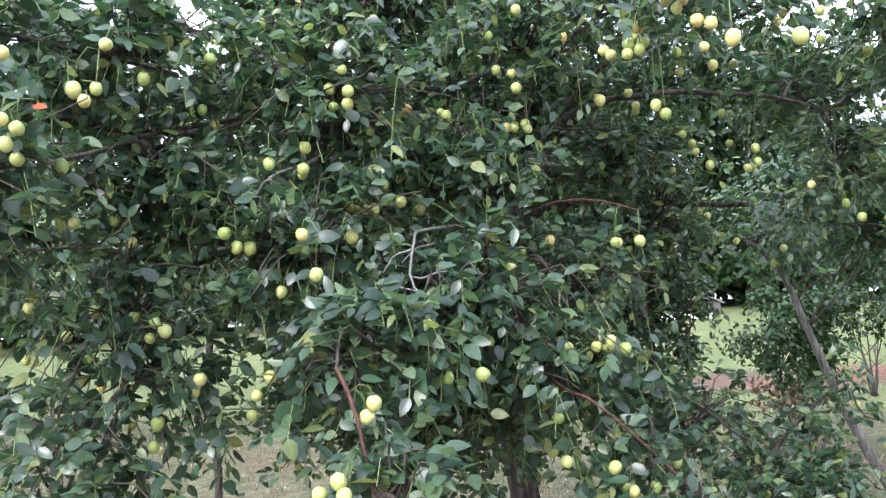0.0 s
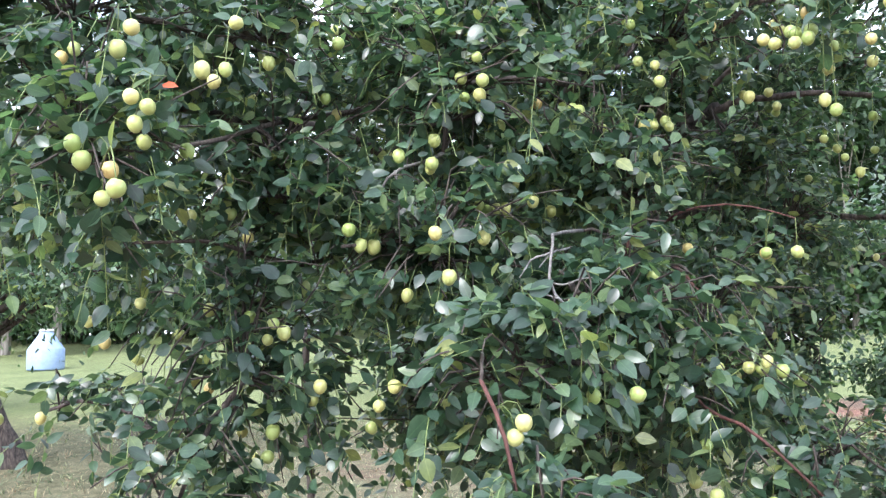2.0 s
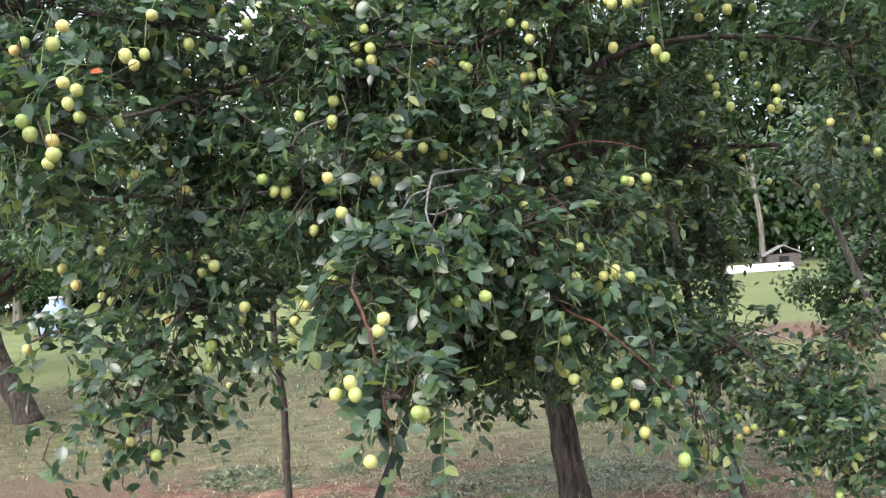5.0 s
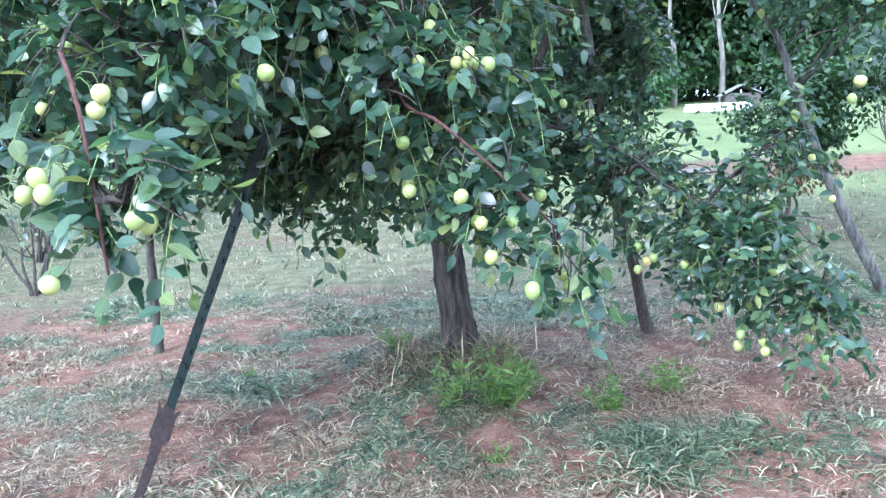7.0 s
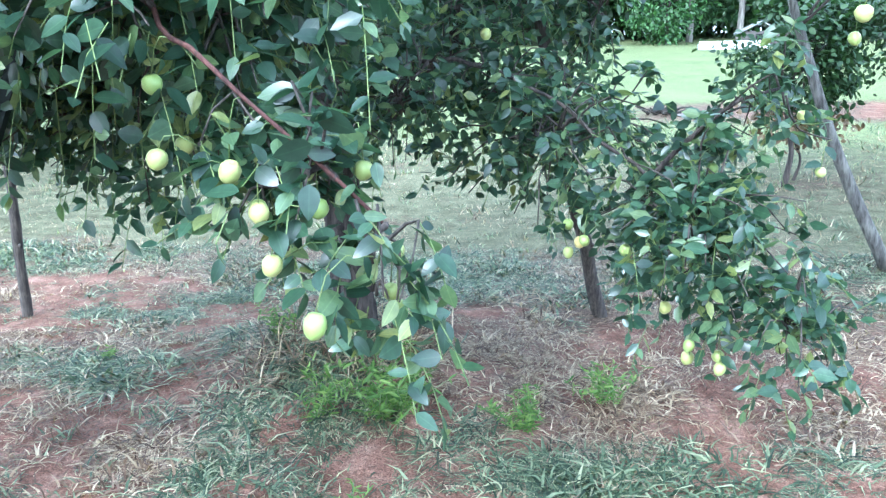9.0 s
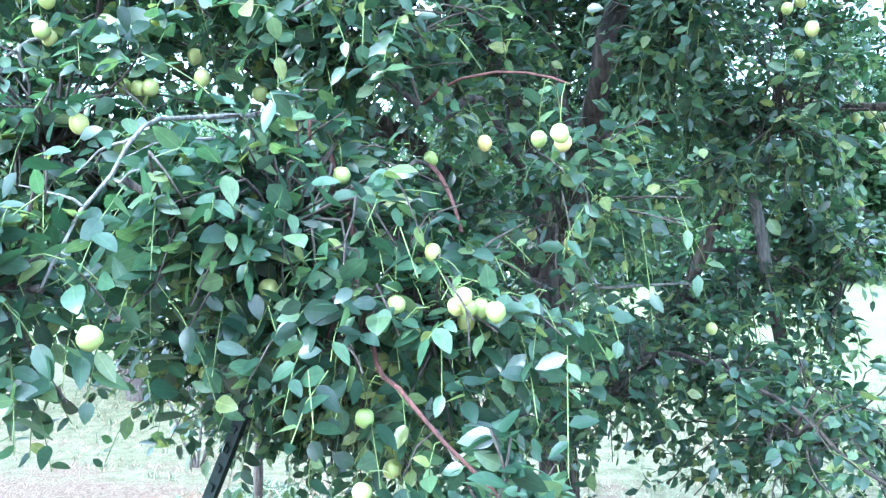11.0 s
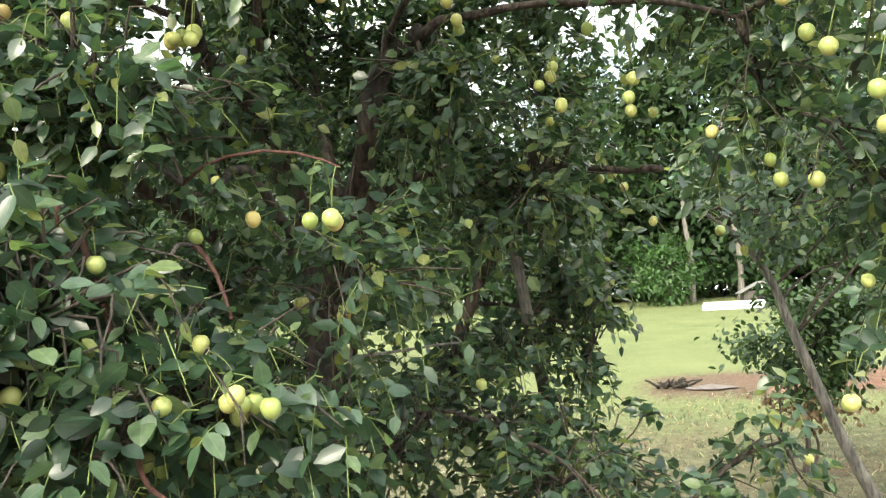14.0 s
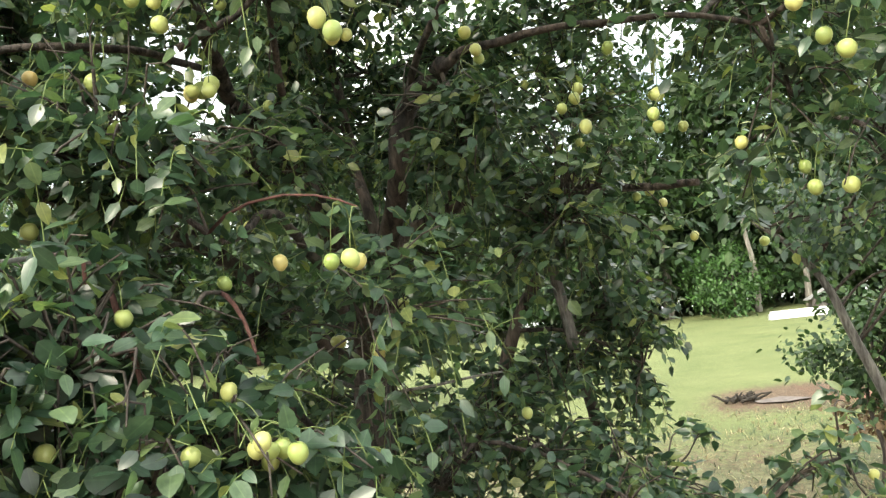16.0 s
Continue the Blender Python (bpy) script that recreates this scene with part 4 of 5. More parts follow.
hang_fruit([(-0.34, 3.60, 2.94), (-0.36, 3.60, 2.87), (-0.54, 3.30, 2.83), (-0.64, 3.10, 2.69), (-0.62, 2.46, 2.35), (-0.70, 2.60, 2.23), (-0.28, 2.65, 2.22), (-0.70, 2.71, 2.21), (-0.36, 2.58, 2.08), (-0.37, 2.57, 2.01), (-0.38, 2.60, 2.00), (-0.43, 2.41, 2.00), (-0.25, 2.69, 1.89), (-0.58, 2.42, 1.80), (-0.32, 2.31, 1.77), (-0.53, 2.49, 1.76), (-0.56, 2.46, 1.76), (-0.29, 2.34, 1.66), (-0.43, 2.48, 1.62), (-0.75, 2.37, 1.52), (-0.46, 2.41, 1.37), (-0.69, 2.42, 1.34), (-0.50, 2.42, 1.32), (-0.55, 2.53, 1.25)])
hang_fruit([(0.23, 3.20, 2.84), (0.18, 3.50, 2.60), (0.34, 2.92, 2.59), (0.31, 2.92, 2.37), (0.32, 2.92, 2.31), (-0.23, 2.56, 2.31), (0.04, 3.08, 2.28), (-0.08, 3.00, 2.28), (0.06, 3.04, 2.26), (-0.22, 2.57, 2.25), (-0.24, 2.66, 2.23), (0.28, 3.11, 2.21), (0.31, 3.11, 2.21), (0.35, 3.08, 2.21), (0.31, 3.06, 2.20), (0.36, 3.05, 2.19), (-0.19, 2.78, 2.16), (-0.15, 2.81, 1.98)])
hang_fruit([(-0.09, 2.77, 1.91), (-0.23, 2.72, 1.88), (-0.17, 2.69, 1.88), (-0.20, 2.68, 1.88), (0.42, 3.22, 1.79), (-0.22, 2.54, 1.78), (0.31, 3.14, 1.75), (0.36, 3.71, 1.59), (0.35, 3.77, 1.59), (0.43, 2.72, 1.40), (0.17, 2.21, 1.36), (0.07, 2.30, 1.35), (-0.08, 1.95, 1.32), (-0.10, 1.96, 1.29), (0.38, 2.68, 1.18), (-0.14, 1.81, 1.17), (-0.19, 1.84, 1.14), (-0.13, 1.80, 1.14), (0.02, 1.84, 1.08), (0.03, 1.88, 1.07), (0.40, 2.64, 1.05), (-0.07, 1.70, 0.99)])
hang_fruit([(0.53, 3.48, 2.62), (0.89, 4.88, 2.60), (0.59, 2.75, 2.57), (0.97, 3.30, 2.51), (0.75, 2.49, 2.47), (0.53, 3.37, 2.45), (0.83, 2.50, 2.43), (0.78, 2.50, 2.43), (0.87, 3.78, 2.42), (0.72, 2.67, 2.41), (0.70, 2.80, 2.40), (0.62, 2.78, 2.38), (0.80, 2.44, 2.38), (0.74, 2.70, 2.37), (0.69, 2.68, 2.36), (0.72, 2.67, 2.34), (0.64, 3.24, 2.33), (0.63, 2.67, 2.33), (0.68, 2.65, 2.32), (0.82, 2.30, 2.30), (0.64, 3.14, 2.30), (0.85, 2.28, 2.28), (0.76, 2.70, 2.16), (0.84, 2.05, 2.16), (0.99, 2.01, 2.14), (0.79, 2.70, 2.13), (0.64, 2.99, 1.75), (0.71, 2.91, 1.74), (0.56, 3.77, 1.68)])
hang_fruit([(0.58, 3.72, 1.68), (0.57, 2.73, 1.41), (0.53, 2.79, 1.39), (0.56, 2.78, 1.39), (0.57, 2.81, 1.39), (0.83, 4.22, 1.28)])
hang_fruit([(1.44, 3.46, 2.69), (1.37, 3.30, 2.60), (1.48, 3.16, 2.58), (1.02, 2.55, 2.55), (1.07, 3.75, 2.55), (1.04, 3.59, 2.51), (1.51, 3.27, 2.50), (1.13, 3.40, 2.47), (1.26, 3.84, 2.37), (1.12, 4.33, 2.20), (1.38, 3.79, 2.19), (1.11, 3.73, 2.18), (1.13, 4.87, 2.13), (1.62, 2.98, 2.12), (1.36, 3.69, 2.11), (1.15, 4.96, 2.11), (1.69, 3.10, 2.08), (1.34, 4.72, 2.05), (1.72, 3.05, 2.03), (1.29, 4.61, 2.02), (1.39, 4.82, 2.01), (1.58, 3.71, 2.00), (1.21, 5.66, 1.96), (1.77, 2.97, 1.92), (1.74, 3.77, 1.92), (1.84, 3.15, 1.88), (1.48, 4.60, 1.84)])
hang_fruit([(1.72, 3.56, 1.83), (1.77, 3.42, 1.81), (1.72, 4.60, 1.79), (1.86, 3.40, 1.56), (1.86, 3.30, 1.29), (1.77, 3.30, 1.29), (1.87, 3.68, 1.24)])
hang_fruit([(0.54, 2.62, 1.03), (0.75, 2.75, 1.02), (0.65, 2.72, 1.02), (1.89, 4.26, 0.99), (0.59, 2.61, 0.96), (0.58, 2.65, 0.96), (1.09, 4.27, 0.95), (0.67, 2.71, 0.95), (1.08, 4.32, 0.95), (1.08, 4.41, 0.93), (1.13, 4.53, 0.93), (0.62, 2.59, 0.87), (1.56, 3.90, 0.86), (1.87, 3.90, 0.85), (0.81, 2.69, 0.80), (0.73, 2.47, 0.80), (0.82, 2.69, 0.77), (1.12, 3.97, 0.67), (1.17, 3.85, 0.64), (1.16, 4.00, 0.60), (1.30, 3.90, 0.60), (1.41, 4.16, 0.60), (1.12, 4.00, 0.57), (1.42, 3.79, 0.45), (1.48, 3.72, 0.35), (1.57, 3.72, 0.32), (1.57, 3.70, 0.29), (1.81, 3.99, 0.26), (1.93, 4.18, 0.12)])
hang_fruit([(-0.94, 1.83, 2.15), (-0.83, 2.02, 2.15), (-0.85, 1.73, 2.01), (-0.82, 1.74, 1.99), (-0.99, 1.78, 1.89), (-0.95, 1.80, 1.81), (-0.65, 2.36, 1.38), (-0.79, 2.38, 1.55), (-0.91, 2.52, 1.57), (-1.58, 3.11, 1.43), (-1.17, 2.82, 1.34), (-1.02, 2.24, 0.97), (-0.29, 2.66, 2.28), (-0.29, 2.21, 1.44), (-0.04, 2.92, 1.90)])
hang_fruit([(0.26, 2.92, 2.38), (0.24, 2.91, 2.50), (0.50, 3.01, 2.51), (0.93, 2.60, 2.53), (0.88, 2.25, 2.40), (0.51, 2.89, 1.36), (0.18, 2.65, 1.43), (0.80, 2.76, 0.86), (1.49, 3.80, 0.28), (0.45, 2.85, 1.50), (0.62, 2.77, 1.38), (0.66, 3.10, 1.755), (-0.47, 4.82, 2.49)])
hang_fruit([(1.14, 4.13, 2.34), (1.14, 3.93, 2.26), (1.39, 4.23, 2.30), (1.02, 3.07, 2.45), (1.29, 3.69, 2.55), (1.63, 3.15, 2.41), (0.84, 3.78, 2.48), (0.88, 3.81, 2.40), (1.08, 4.76, 1.975), (1.38, 3.92, 2.125), (1.46, 4.13, 2.16), (1.06, 4.69, 2.14), (1.17, 3.75, 2.12)])
# the rest of the crop, in ones and twos through the outer crown
charted = len(fruit_places)
pool = np.concatenate(ends_pool)
pool = pool[(pool[:, 2] > 1.05) & (pool[:, 2] < 2.75) & (pool[:, 1] < 3.9)]
for k in rng.permutation(len(pool))[:45]:
    p = pool[k] + np.array((rng.normal(0, 0.02), rng.normal(0, 0.02), -0.06))
    if np.linalg.norm(np.array(fruit_places) - p, axis=1).min() > 0.16:
        hang_fruit([p] if rng.random() < 0.7 else [p, p + np.array((0.03, 0.012, -0.02))])

# ---- props under the boughs ----


def steel_post():
    """A green steel T-post with studs and a spade plate, leaning under a bough."""
    a, b = np.array((-0.71, 2.955, -0.10)), np.array((0.0, 3.04, 1.50))
    axis = unit(b - a)
    side = unit(np.cross(axis, (0, 1, 0)))
    front = np.cross(side, axis)
    post = thing("steel_post", "green painted steel T-post with spade plate, leaning", "post", at=tuple(a))
    inv = Matrix.Translation(tuple(-a))

    def bar(m, s0, s1, w0, w1, f0, f1):
        c = [a + axis * s + side * w + front * f for s in (s0, s1) for w, f in ((w0, f0), (w1, f0), (w1, f1), (w0, f1))]
        m.add(c, [(3, 2, 1, 0), (4, 5, 6, 7), (0, 1, 5, 4), (1, 2, 6, 5), (2, 3, 7, 6), (3, 0, 4, 7)])

    def put(name, m, mat, label=""):
        part(name, m, mat, post, label, smooth=False).matrix_parent_inverse = inv

    n = np.linalg.norm(b - a)
    m = Mesh()
    bar(m, 0.46, n, -0.016, 0.016, -0.004, 0.003)
    bar(m, 0.46, n, -0.0035, 0.0035, 0.003, 0.036)
    put("shaft", m, post_green_mat)
    m = Mesh()
    bar(m, 0.0, 0.46, -0.016, 0.016, -0.004, 0.003)
    bar(m, 0.0, 0.46, -0.0035, 0.0035, 0.003, 0.034)
    put("foot", m, rust_mat, "rusty brown lower end")
    m = Mesh()
    for w in (-1, 1):
        p = [(0.33, 0.018), (0.45, 0.018), (0.475, 0.042), (0.435, 0.033), (0.355, 0.037)]
        v = [a + axis * s + side * w * q + front * f for f in (-0.0075, -0.0045) for s, q in p]
        m.add(v, [(0, 1, 2, 3, 4), (9, 8, 7, 6, 5)] + [(i, (i + 1) % 5, 5 + (i + 1) % 5, 5 + i) for i in range(5)])
    bar(m, 0.30, 0.47, -0.02, 0.02, -0.0075, -0.0045)
    put("anchor_plate", m, rust_mat, "rusty spade plate")
    for s in np.arange(0.56, n - 0.05, 0.055):
        m = Mesh()
        bar(m, s, s + 0.018, -0.006, 0.006, -0.011, -0.004)
        put("stud", m, post_green_mat)


steel_post()


def stick(name, pts, r0, r1, label, mat, top=None):
    """A cut pole pushed under a branch."""
    t = thing(name, label, "prop pole", "props under the boughs", at=tuple(pts[0][:2]) + (0,))
    inv = Matrix.Translation((-pts[0][0], -pts[0][1], 0))
    c = wobble(spline(pts, 30), 0.005)
    cut = 30 if top is None else 24
    m = Mesh()
    m.tube(c[:cut], np.linspace(r0, r1, cut) * (1 + 0.06 * np.sin(np.arange(cut))), 10)
    part("pole", m, mat, t).matrix_parent_inverse = inv
    if top is not None:
        m = Mesh()
        m.tube(c[cut - 1 :], (r1 * 1.05, r1 * 0.9), 10)
        part("upper_pole", m, top, t, "bare grey upper end").matrix_parent_inverse = inv
    for i in (6, 13, 22):
        m = Mesh()
        m.tube([c[i], c[i] + np.array((0.028, -0.02, 0.025))], (r1 * 0.6, r1 * 0.35), 7)
        part("stub", m, mat, t).matrix_parent_inverse = inv


stick("prop_pole", [(-1.5, 4.85, -0.05), (-1.49, 4.85, 0.42), (-1.495, 4.85, 0.78), (-1.52, 4.85, 1.14), (-1.5, 4.8, 1.55)], 0.026, 0.02, "slim upright brown wooden pole propping a bough", twig_mat)
stick("prop_pole", [(1.28, 5.07, -0.05), (1.17, 4.93, 0.45), (1.05, 4.8, 0.95), (0.99, 4.7, 1.4), (0.93, 4.64, 1.8)], 0.034, 0.024, "leaning dark wooden pole with grey top under branches", twig_mat, grey_twig_mat)

# ---- weeds at the foot of the tree ----


def weed(x, y, h, n, label, spread=0.5):
    z = float(ground_z(x, y))
    t = thing("weed", label, "weed", "weeds round the trunk", at=(x, y, z))
    sets = []
    for _ in range(n):
        stems = Mesh()
        yaw, tilt = rng.uniform(0, 6.28), rng.uniform(0.05, 1.0) * (0.45 + spread)
        foot = np.array((rng.normal(0, 0.12), rng.normal(0, 0.12), 0)) * h + np.array((0, 0, -0.01))
        top = foot + unit(np.array((np.cos(yaw) * tilt, np.sin(yaw) * tilt, 1.0))) * h * rng.uniform(0.5, 1.1)
        c = spline([foot, (foot + top) / 2 + np.array((0, 0, 0.08 * h)), top], 9)
        stems.tube(c, (0.0018, 0.0008), 4)
        part("stem", stems, shoot_mat, t)
        k = 17
        s = rng.uniform(0.08, 1, k)
        o = np.stack([np.interp(s * 8, np.arange(9), c[:, i]) for i in range(3)], -1)
        d = unit(rng.normal(0, 1, (k, 3)) * np.array((1, 1, 0.4)) + np.array((0, 0, 0.35)))
        sets.append((o, d, np.array((0, -0.2, 1.0)) + rng.normal(0, 0.4, (k, 3)), 0.016 + h * 0.15 * rng.uniform(0.4, 1.1, k)))
    v = leaf_verts(*[np.concatenate([q[i] for q in sets]) for i in range(4)], 0.34)
    part("leaves", leaf_mesh("leaves", v, weed_mat), weed_mat, t, kind="stuff")


weed(0.54, 3.78, 0.28, 30, "bushy bright yellow-green weed beside the trunk", 0.7)
weed(0.98, 3.80, 0.17, 18, "low spreading yellow-green weed in bare clay", 1.1)
weed(0.30, 3.75, 0.19, 10, "thin pale green weed by the trunk foot", 0.5)
weed(0.0, 4.29, 0.17, 9, "thin pale green weed by the trunk foot", 0.6)
weed(1.25, 4.08, 0.17, 14, "leafy weed on clay under the low branch", 0.9)
weed(0.55, 3.25, 0.08, 6, "small yellow-green weed among grass", 0.8)
weed(-0.75, 4.3, 0.08, 5, "small yellow-green weed among grass", 0.9)

# ---- neighbouring trees and shrubs ----


def crown_leaves(c, r, n, size, mat, name, hollow=0.55, clusters=26):
    """Leaves in uneven bunches through an ellipsoid."""
    c, r = np.asarray(c, float), np.asarray(r, float)
    hubs = unit(rng.normal(0, 1, (clusters, 3))) * rng.uniform(hollow, 1.0, (clusters, 1)) * r
    pick = rng.integers(clusters, size=n)
    p = c + hubs[pick] + rng.normal(0, 1, (n, 3)) * r * rng.uniform(0.10, 0.24, (clusters, 1))[pick]
    out = unit(p - c)
    along = unit(out * 0.5 + rng.normal(0, 0.7, (n, 3)) + np.array((0, 0, -0.4)))
    normal = np.array((0, 0, 0.8)) + 0.5 * out + rng.normal(0, 0.4, (n, 3))
    v = leaf_verts(p, along, normal, size * rng.uniform(0.6, 1.3, n), rng.uniform(0.8, 1.2, n))
    return leaf_mesh(name, v if size < 0.07 else v[:, [0, 4, 7, 3]], mat), c + hubs


def leafy_tree(name, label, category, group, at, trunk, r0, crowns, n, size, mat, bark, limbs=9):
    """A tapered trunk, limbs and a crown; trunk points and crowns are relative to at."""
    t = thing(name, label, category, group, at=at)
    m = Mesh()
    c = wobble(spline(trunk, 24), r0 * 0.12)
    m.tube(c, (r0 * 1.25, r0, r0 * 0.85, r0 * 0.6, r0 * 0.35), 11)
    part("trunk", m, bark, t)
    for k, (cc, rr, share) in enumerate(crowns):
        me, hubs = crown_leaves(cc, rr, int(n * share), size, mat, "crown")
        part("crown", me, mat, t, kind="stuff")
        lm = Mesh()
        for h in hubs[rng.permutation(len(hubs))[:limbs]]:
            a = c[rng.integers(12, 24)]
            lm.tube(wobble(spline([a, a * 0.45 + h * 0.55 + np.array((0, 0, 0.12 * np.linalg.norm(h - a))), h], 9), 0.04), (r0 * 0.28, r0 * 0.06), 6)
        part("limb", lm, twig_mat if bark is grey_bark_mat else bark, t, kind="stuff")
    return t


def z_at(x, y):
    return float(ground_z(x, y))


# a second fruit tree with a leaning grey stem behind the low branch
leafy_tree("young_jujube_tree", "young jujube tree with slender leaning grey trunk", "fruit tree", "", (2.85, 6.05, z_at(2.85, 6.05) - 0.03),
           [(0, 0, 0), (-0.29, 0, 0.60), (-0.46, 0, 1.03), (-0.55, 0, 1.29), (-0.66, 0, 1.63), (-0.80, 0, 1.86), (-0.98, 0, 2.02)], 0.03,
           [((-0.5, 0.1, 2.2), (0.75, 0.6, 0.5), 0.5), ((0.3, 0.1, 1.75), (0.5, 0.5, 0.45), 0.3), ((0.5, 0.4, 2.4), (0.5, 0.5, 0.45), 0.25)], 8500, 0.055, leaf_mat, grey_bark_mat, 4)
# leaning tree in the west
leafy_tree("leaning_tree", "old tree with thick leaning dark trunk and hanging leaves", "fruit tree", "", (-6.35, 9.1, z_at(-6.35, 9.1) - 0.05),
           [(0, 0, 0), (-0.25, 0, 0.5), (-0.5, 0, 1.1), (-0.5, 0.1, 1.8), (-0.2, 0.1, 2.6)], 0.135,
           [((-0.2, -0.2, 2.7), (2.3, 1.8, 1.3), 0.5), ((1.3, -0.5, 2.3), (1.2, 1.0, 0.62), 0.25), ((-1.6, -0.3, 1.9), (1.3, 1.0, 0.9), 0.25)], 21000, 0.085, leaf_mat, bark_mat)
leafy_tree("orchard_tree", "dense dark green orchard tree beyond the clay", "fruit tree", "orchard trees", (-10.5, 13.5, z_at(-10.5, 13.5) - 0.05),
           [(0, 0, 0), (0.1, 0, 0.8), (0.05, 0.1, 1.8), (0.2, 0, 2.8)], 0.14, [((0, 0, 2.9), (2.4, 2.0, 1.7), 1.0)], 12000, 0.12, far_leaf_mat, bark_mat)
leafy_tree("orchard_tree", "dense dark green orchard tree beyond the clay", "fruit tree", "orchard trees", (-3.2, 14.5, z_at(-3.2, 14.5) - 0.05),
           [(0, 0, 0), (0.1, 0, 0.8), (0.05, 0.1, 1.8), (0.2, 0, 2.8)], 0.12, [((0, 0, 3.2), (2.2, 1.8, 1.5), 1.0)], 11000, 0.12, far_leaf_mat, bark_mat)
leafy_tree("orchard_tree", "dense dark green orchard tree beyond the clay", "fruit tree", "orchard trees", (7.6, 12.5, z_at(7.6, 12.5) - 0.05),
           [(0, 0, 0), (-0.1, 0, 0.8), (0.05, 0.1, 1.6), (0.2, 0, 2.4)], 0.10, [((0, 0, 2.4), (1.9, 1.6, 1.5), 1.0)], 11000, 0.10, far_leaf_mat, bark_mat)
# bush with dead leaves inside, past the clay strip's near edge
leafy_tree("young_tree", "bushy young tree with dark leaves and slim stems", "tree", "", (2.85, 8.6, z_at(2.85, 8.6) - 0.03),
           [(0, 0, 0), (0.05, 0, 0.3), (0.0, 0.05, 0.7), (0.1, 0, 1.2)], 0.022,
           [((0.05, 0, 1.12), (0.5, 0.42, 0.42), 0.75), ((0.75, 0.3, 1.3), (0.45, 0.4, 0.35), 0.4)], 5200, 0.06, far_leaf_mat, bark_mat, 8)
leafy_tree("dry_bush", "low bush of dry brown leaves on lawn", "bush", "", (3.0, 8.9, z_at(3.0, 8.9) - 0.02),
           [(0, 0, 0), (0.05, 0, 0.2), (0.0, 0.05, 0.4), (0.1, 0, 0.6)], 0.012, [((0, 0, 0.5), (0.42, 0.32, 0.16), 1.0)], 650, 0.055, brown_leaf_mat, bark_mat, 8)


def bare_shrub(x, y, h, n, label, leaves=0):
    t = thing("bare_shrub", label, "shrub", "bare shrubs", at=(x, y, z_at(x, y)))
    for _ in range(n):
        m = Mesh()
        yaw, lean = rng.uniform(0, 6.28), rng.uniform(0.1, 0.75)
        tip = np.array((np.cos(yaw) * lean, np.sin(yaw) * lean, 1.0)) * h * rng.uniform(0.65, 1.05)
        base = np.array((rng.normal(0, 0.03), rng.normal(0, 0.03), -0.02))
        c = wobble(spline([base, tip * 0.45 + np.array((0, 0, 0.06)), tip], 12), 0.015)
        m.tube(c, (0.014, 0.004), 6)
        for _ in range(4):
            i = rng.integers(4, 11)
            q = c[i] + np.array((rng.normal(0, 0.2), rng.normal(0, 0.2), rng.uniform(0.08, 0.35))) * h * 0.8
            m.tube(wobble(spline([c[i], (c[i] + q) / 2, q], 6), 0.01), (0.006, 0.002), 5)
        part("stem", m, twig_mat, t)
    if leaves:
        p = rng.normal(0, 1, (leaves, 3)) * np.array((0.25, 0.25, 0.22)) * h + np.array((0, 0, 0.75 * h))
        v = leaf_verts(p, rng.normal(0, 1, (leaves, 3)), np.array((0, -0.3, 1.0)) + rng.normal(0, 0.4, (leaves, 3)), np.full(leaves, 0.07))
        part("leaves", leaf_mesh("leaves", v, leaf_mat), leaf_mat, t, kind="stuff")


bare_shrub(-4.3, 8.1, 1.15, 10, "leafless brown shrub with fanned stems on dry grass")
bare_shrub(-3.45, 6.65, 0.85, 5, "thin sapling with few leaves on dry ground", 60)
bare_shrub(4.9, 11.6, 1.3, 6, "leafless brown shrub with fanned stems on lawn")

# ---- woodland edge ----
WOOD = "trees of the woodland edge"
protos = []
for k, (h, w) in enumerate(((9.5, 2.6), (8.0, 2.9), (10.5, 2.3))):
    protos.append(leafy_tree("woodland_tree", "tall dark woodland tree with pale trunk", "tree", WOOD, (2.0 + 5 * k, 34.0 + k, z_at(2, 34 + k) - 0.1),
                             [(0, 0, 0), (0.1, 0, 2.0), (-0.1, 0.1, 4.5), (0.1, 0, h * 0.85)], 0.17,
                             [((0, 0, h * 0.70), (w, w, h * 0.30), 0.55), ((0.2, -0.3, h * 0.40), (w * 1.05, w, h * 0.25), 0.45)], 3000, 0.36, far_leaf_mat, pale_bark_mat, 4))
for k in range(46):
    x = -62 + k * 2.75 + rng.uniform(-0.8, 0.8)
    y = 35.5 + rng.uniform(-2.5, 7) + 0.004 * x * x * 0.3
    s = rng.uniform(0.8, 1.12) * (0.97 if 4 < x < 18 else 1.0)
    copy_thing(protos[k % 3], pose(x, y, z_at(x, y) - 0.1, 0, 0, rng.uniform(0, 360)) @ Matrix.Scale(s, 4))
for k in range(17):
    x, y = -34 + k * 4.4 + rng.uniform(-1, 1), 45 + rng.uniform(-2, 3)
    copy_thing(protos[k % 3], pose(x, y, z_at(x, y) - 0.1, 0, 0, rng.uniform(0, 360)) @ Matrix.Scale(rng.uniform(0.9, 1.1), 4))
for k in range(16):
    x, y = -40 + k * 3.2 + rng.uniform(-1, 1), 27 + rng.uniform(-2, 2)
    if x < -17:
        copy_thing(protos[k % 3], pose(x, y, z_at(x, y) - 0.1, 0, 0, rng.uniform(0, 360)) @ Matrix.Scale(0.85, 4))
for k in range(9):
    ang = radians(155 + k * 26)
    x, y = 48 * math.cos(ang), 4 + 45 * math.sin(ang)
    if y < 18:
        copy_thing(protos[k % 3], pose(x, y, z_at(x, y) - 0.1, 0, 0, 40 * k) @ Matrix.Scale(0.8, 4))
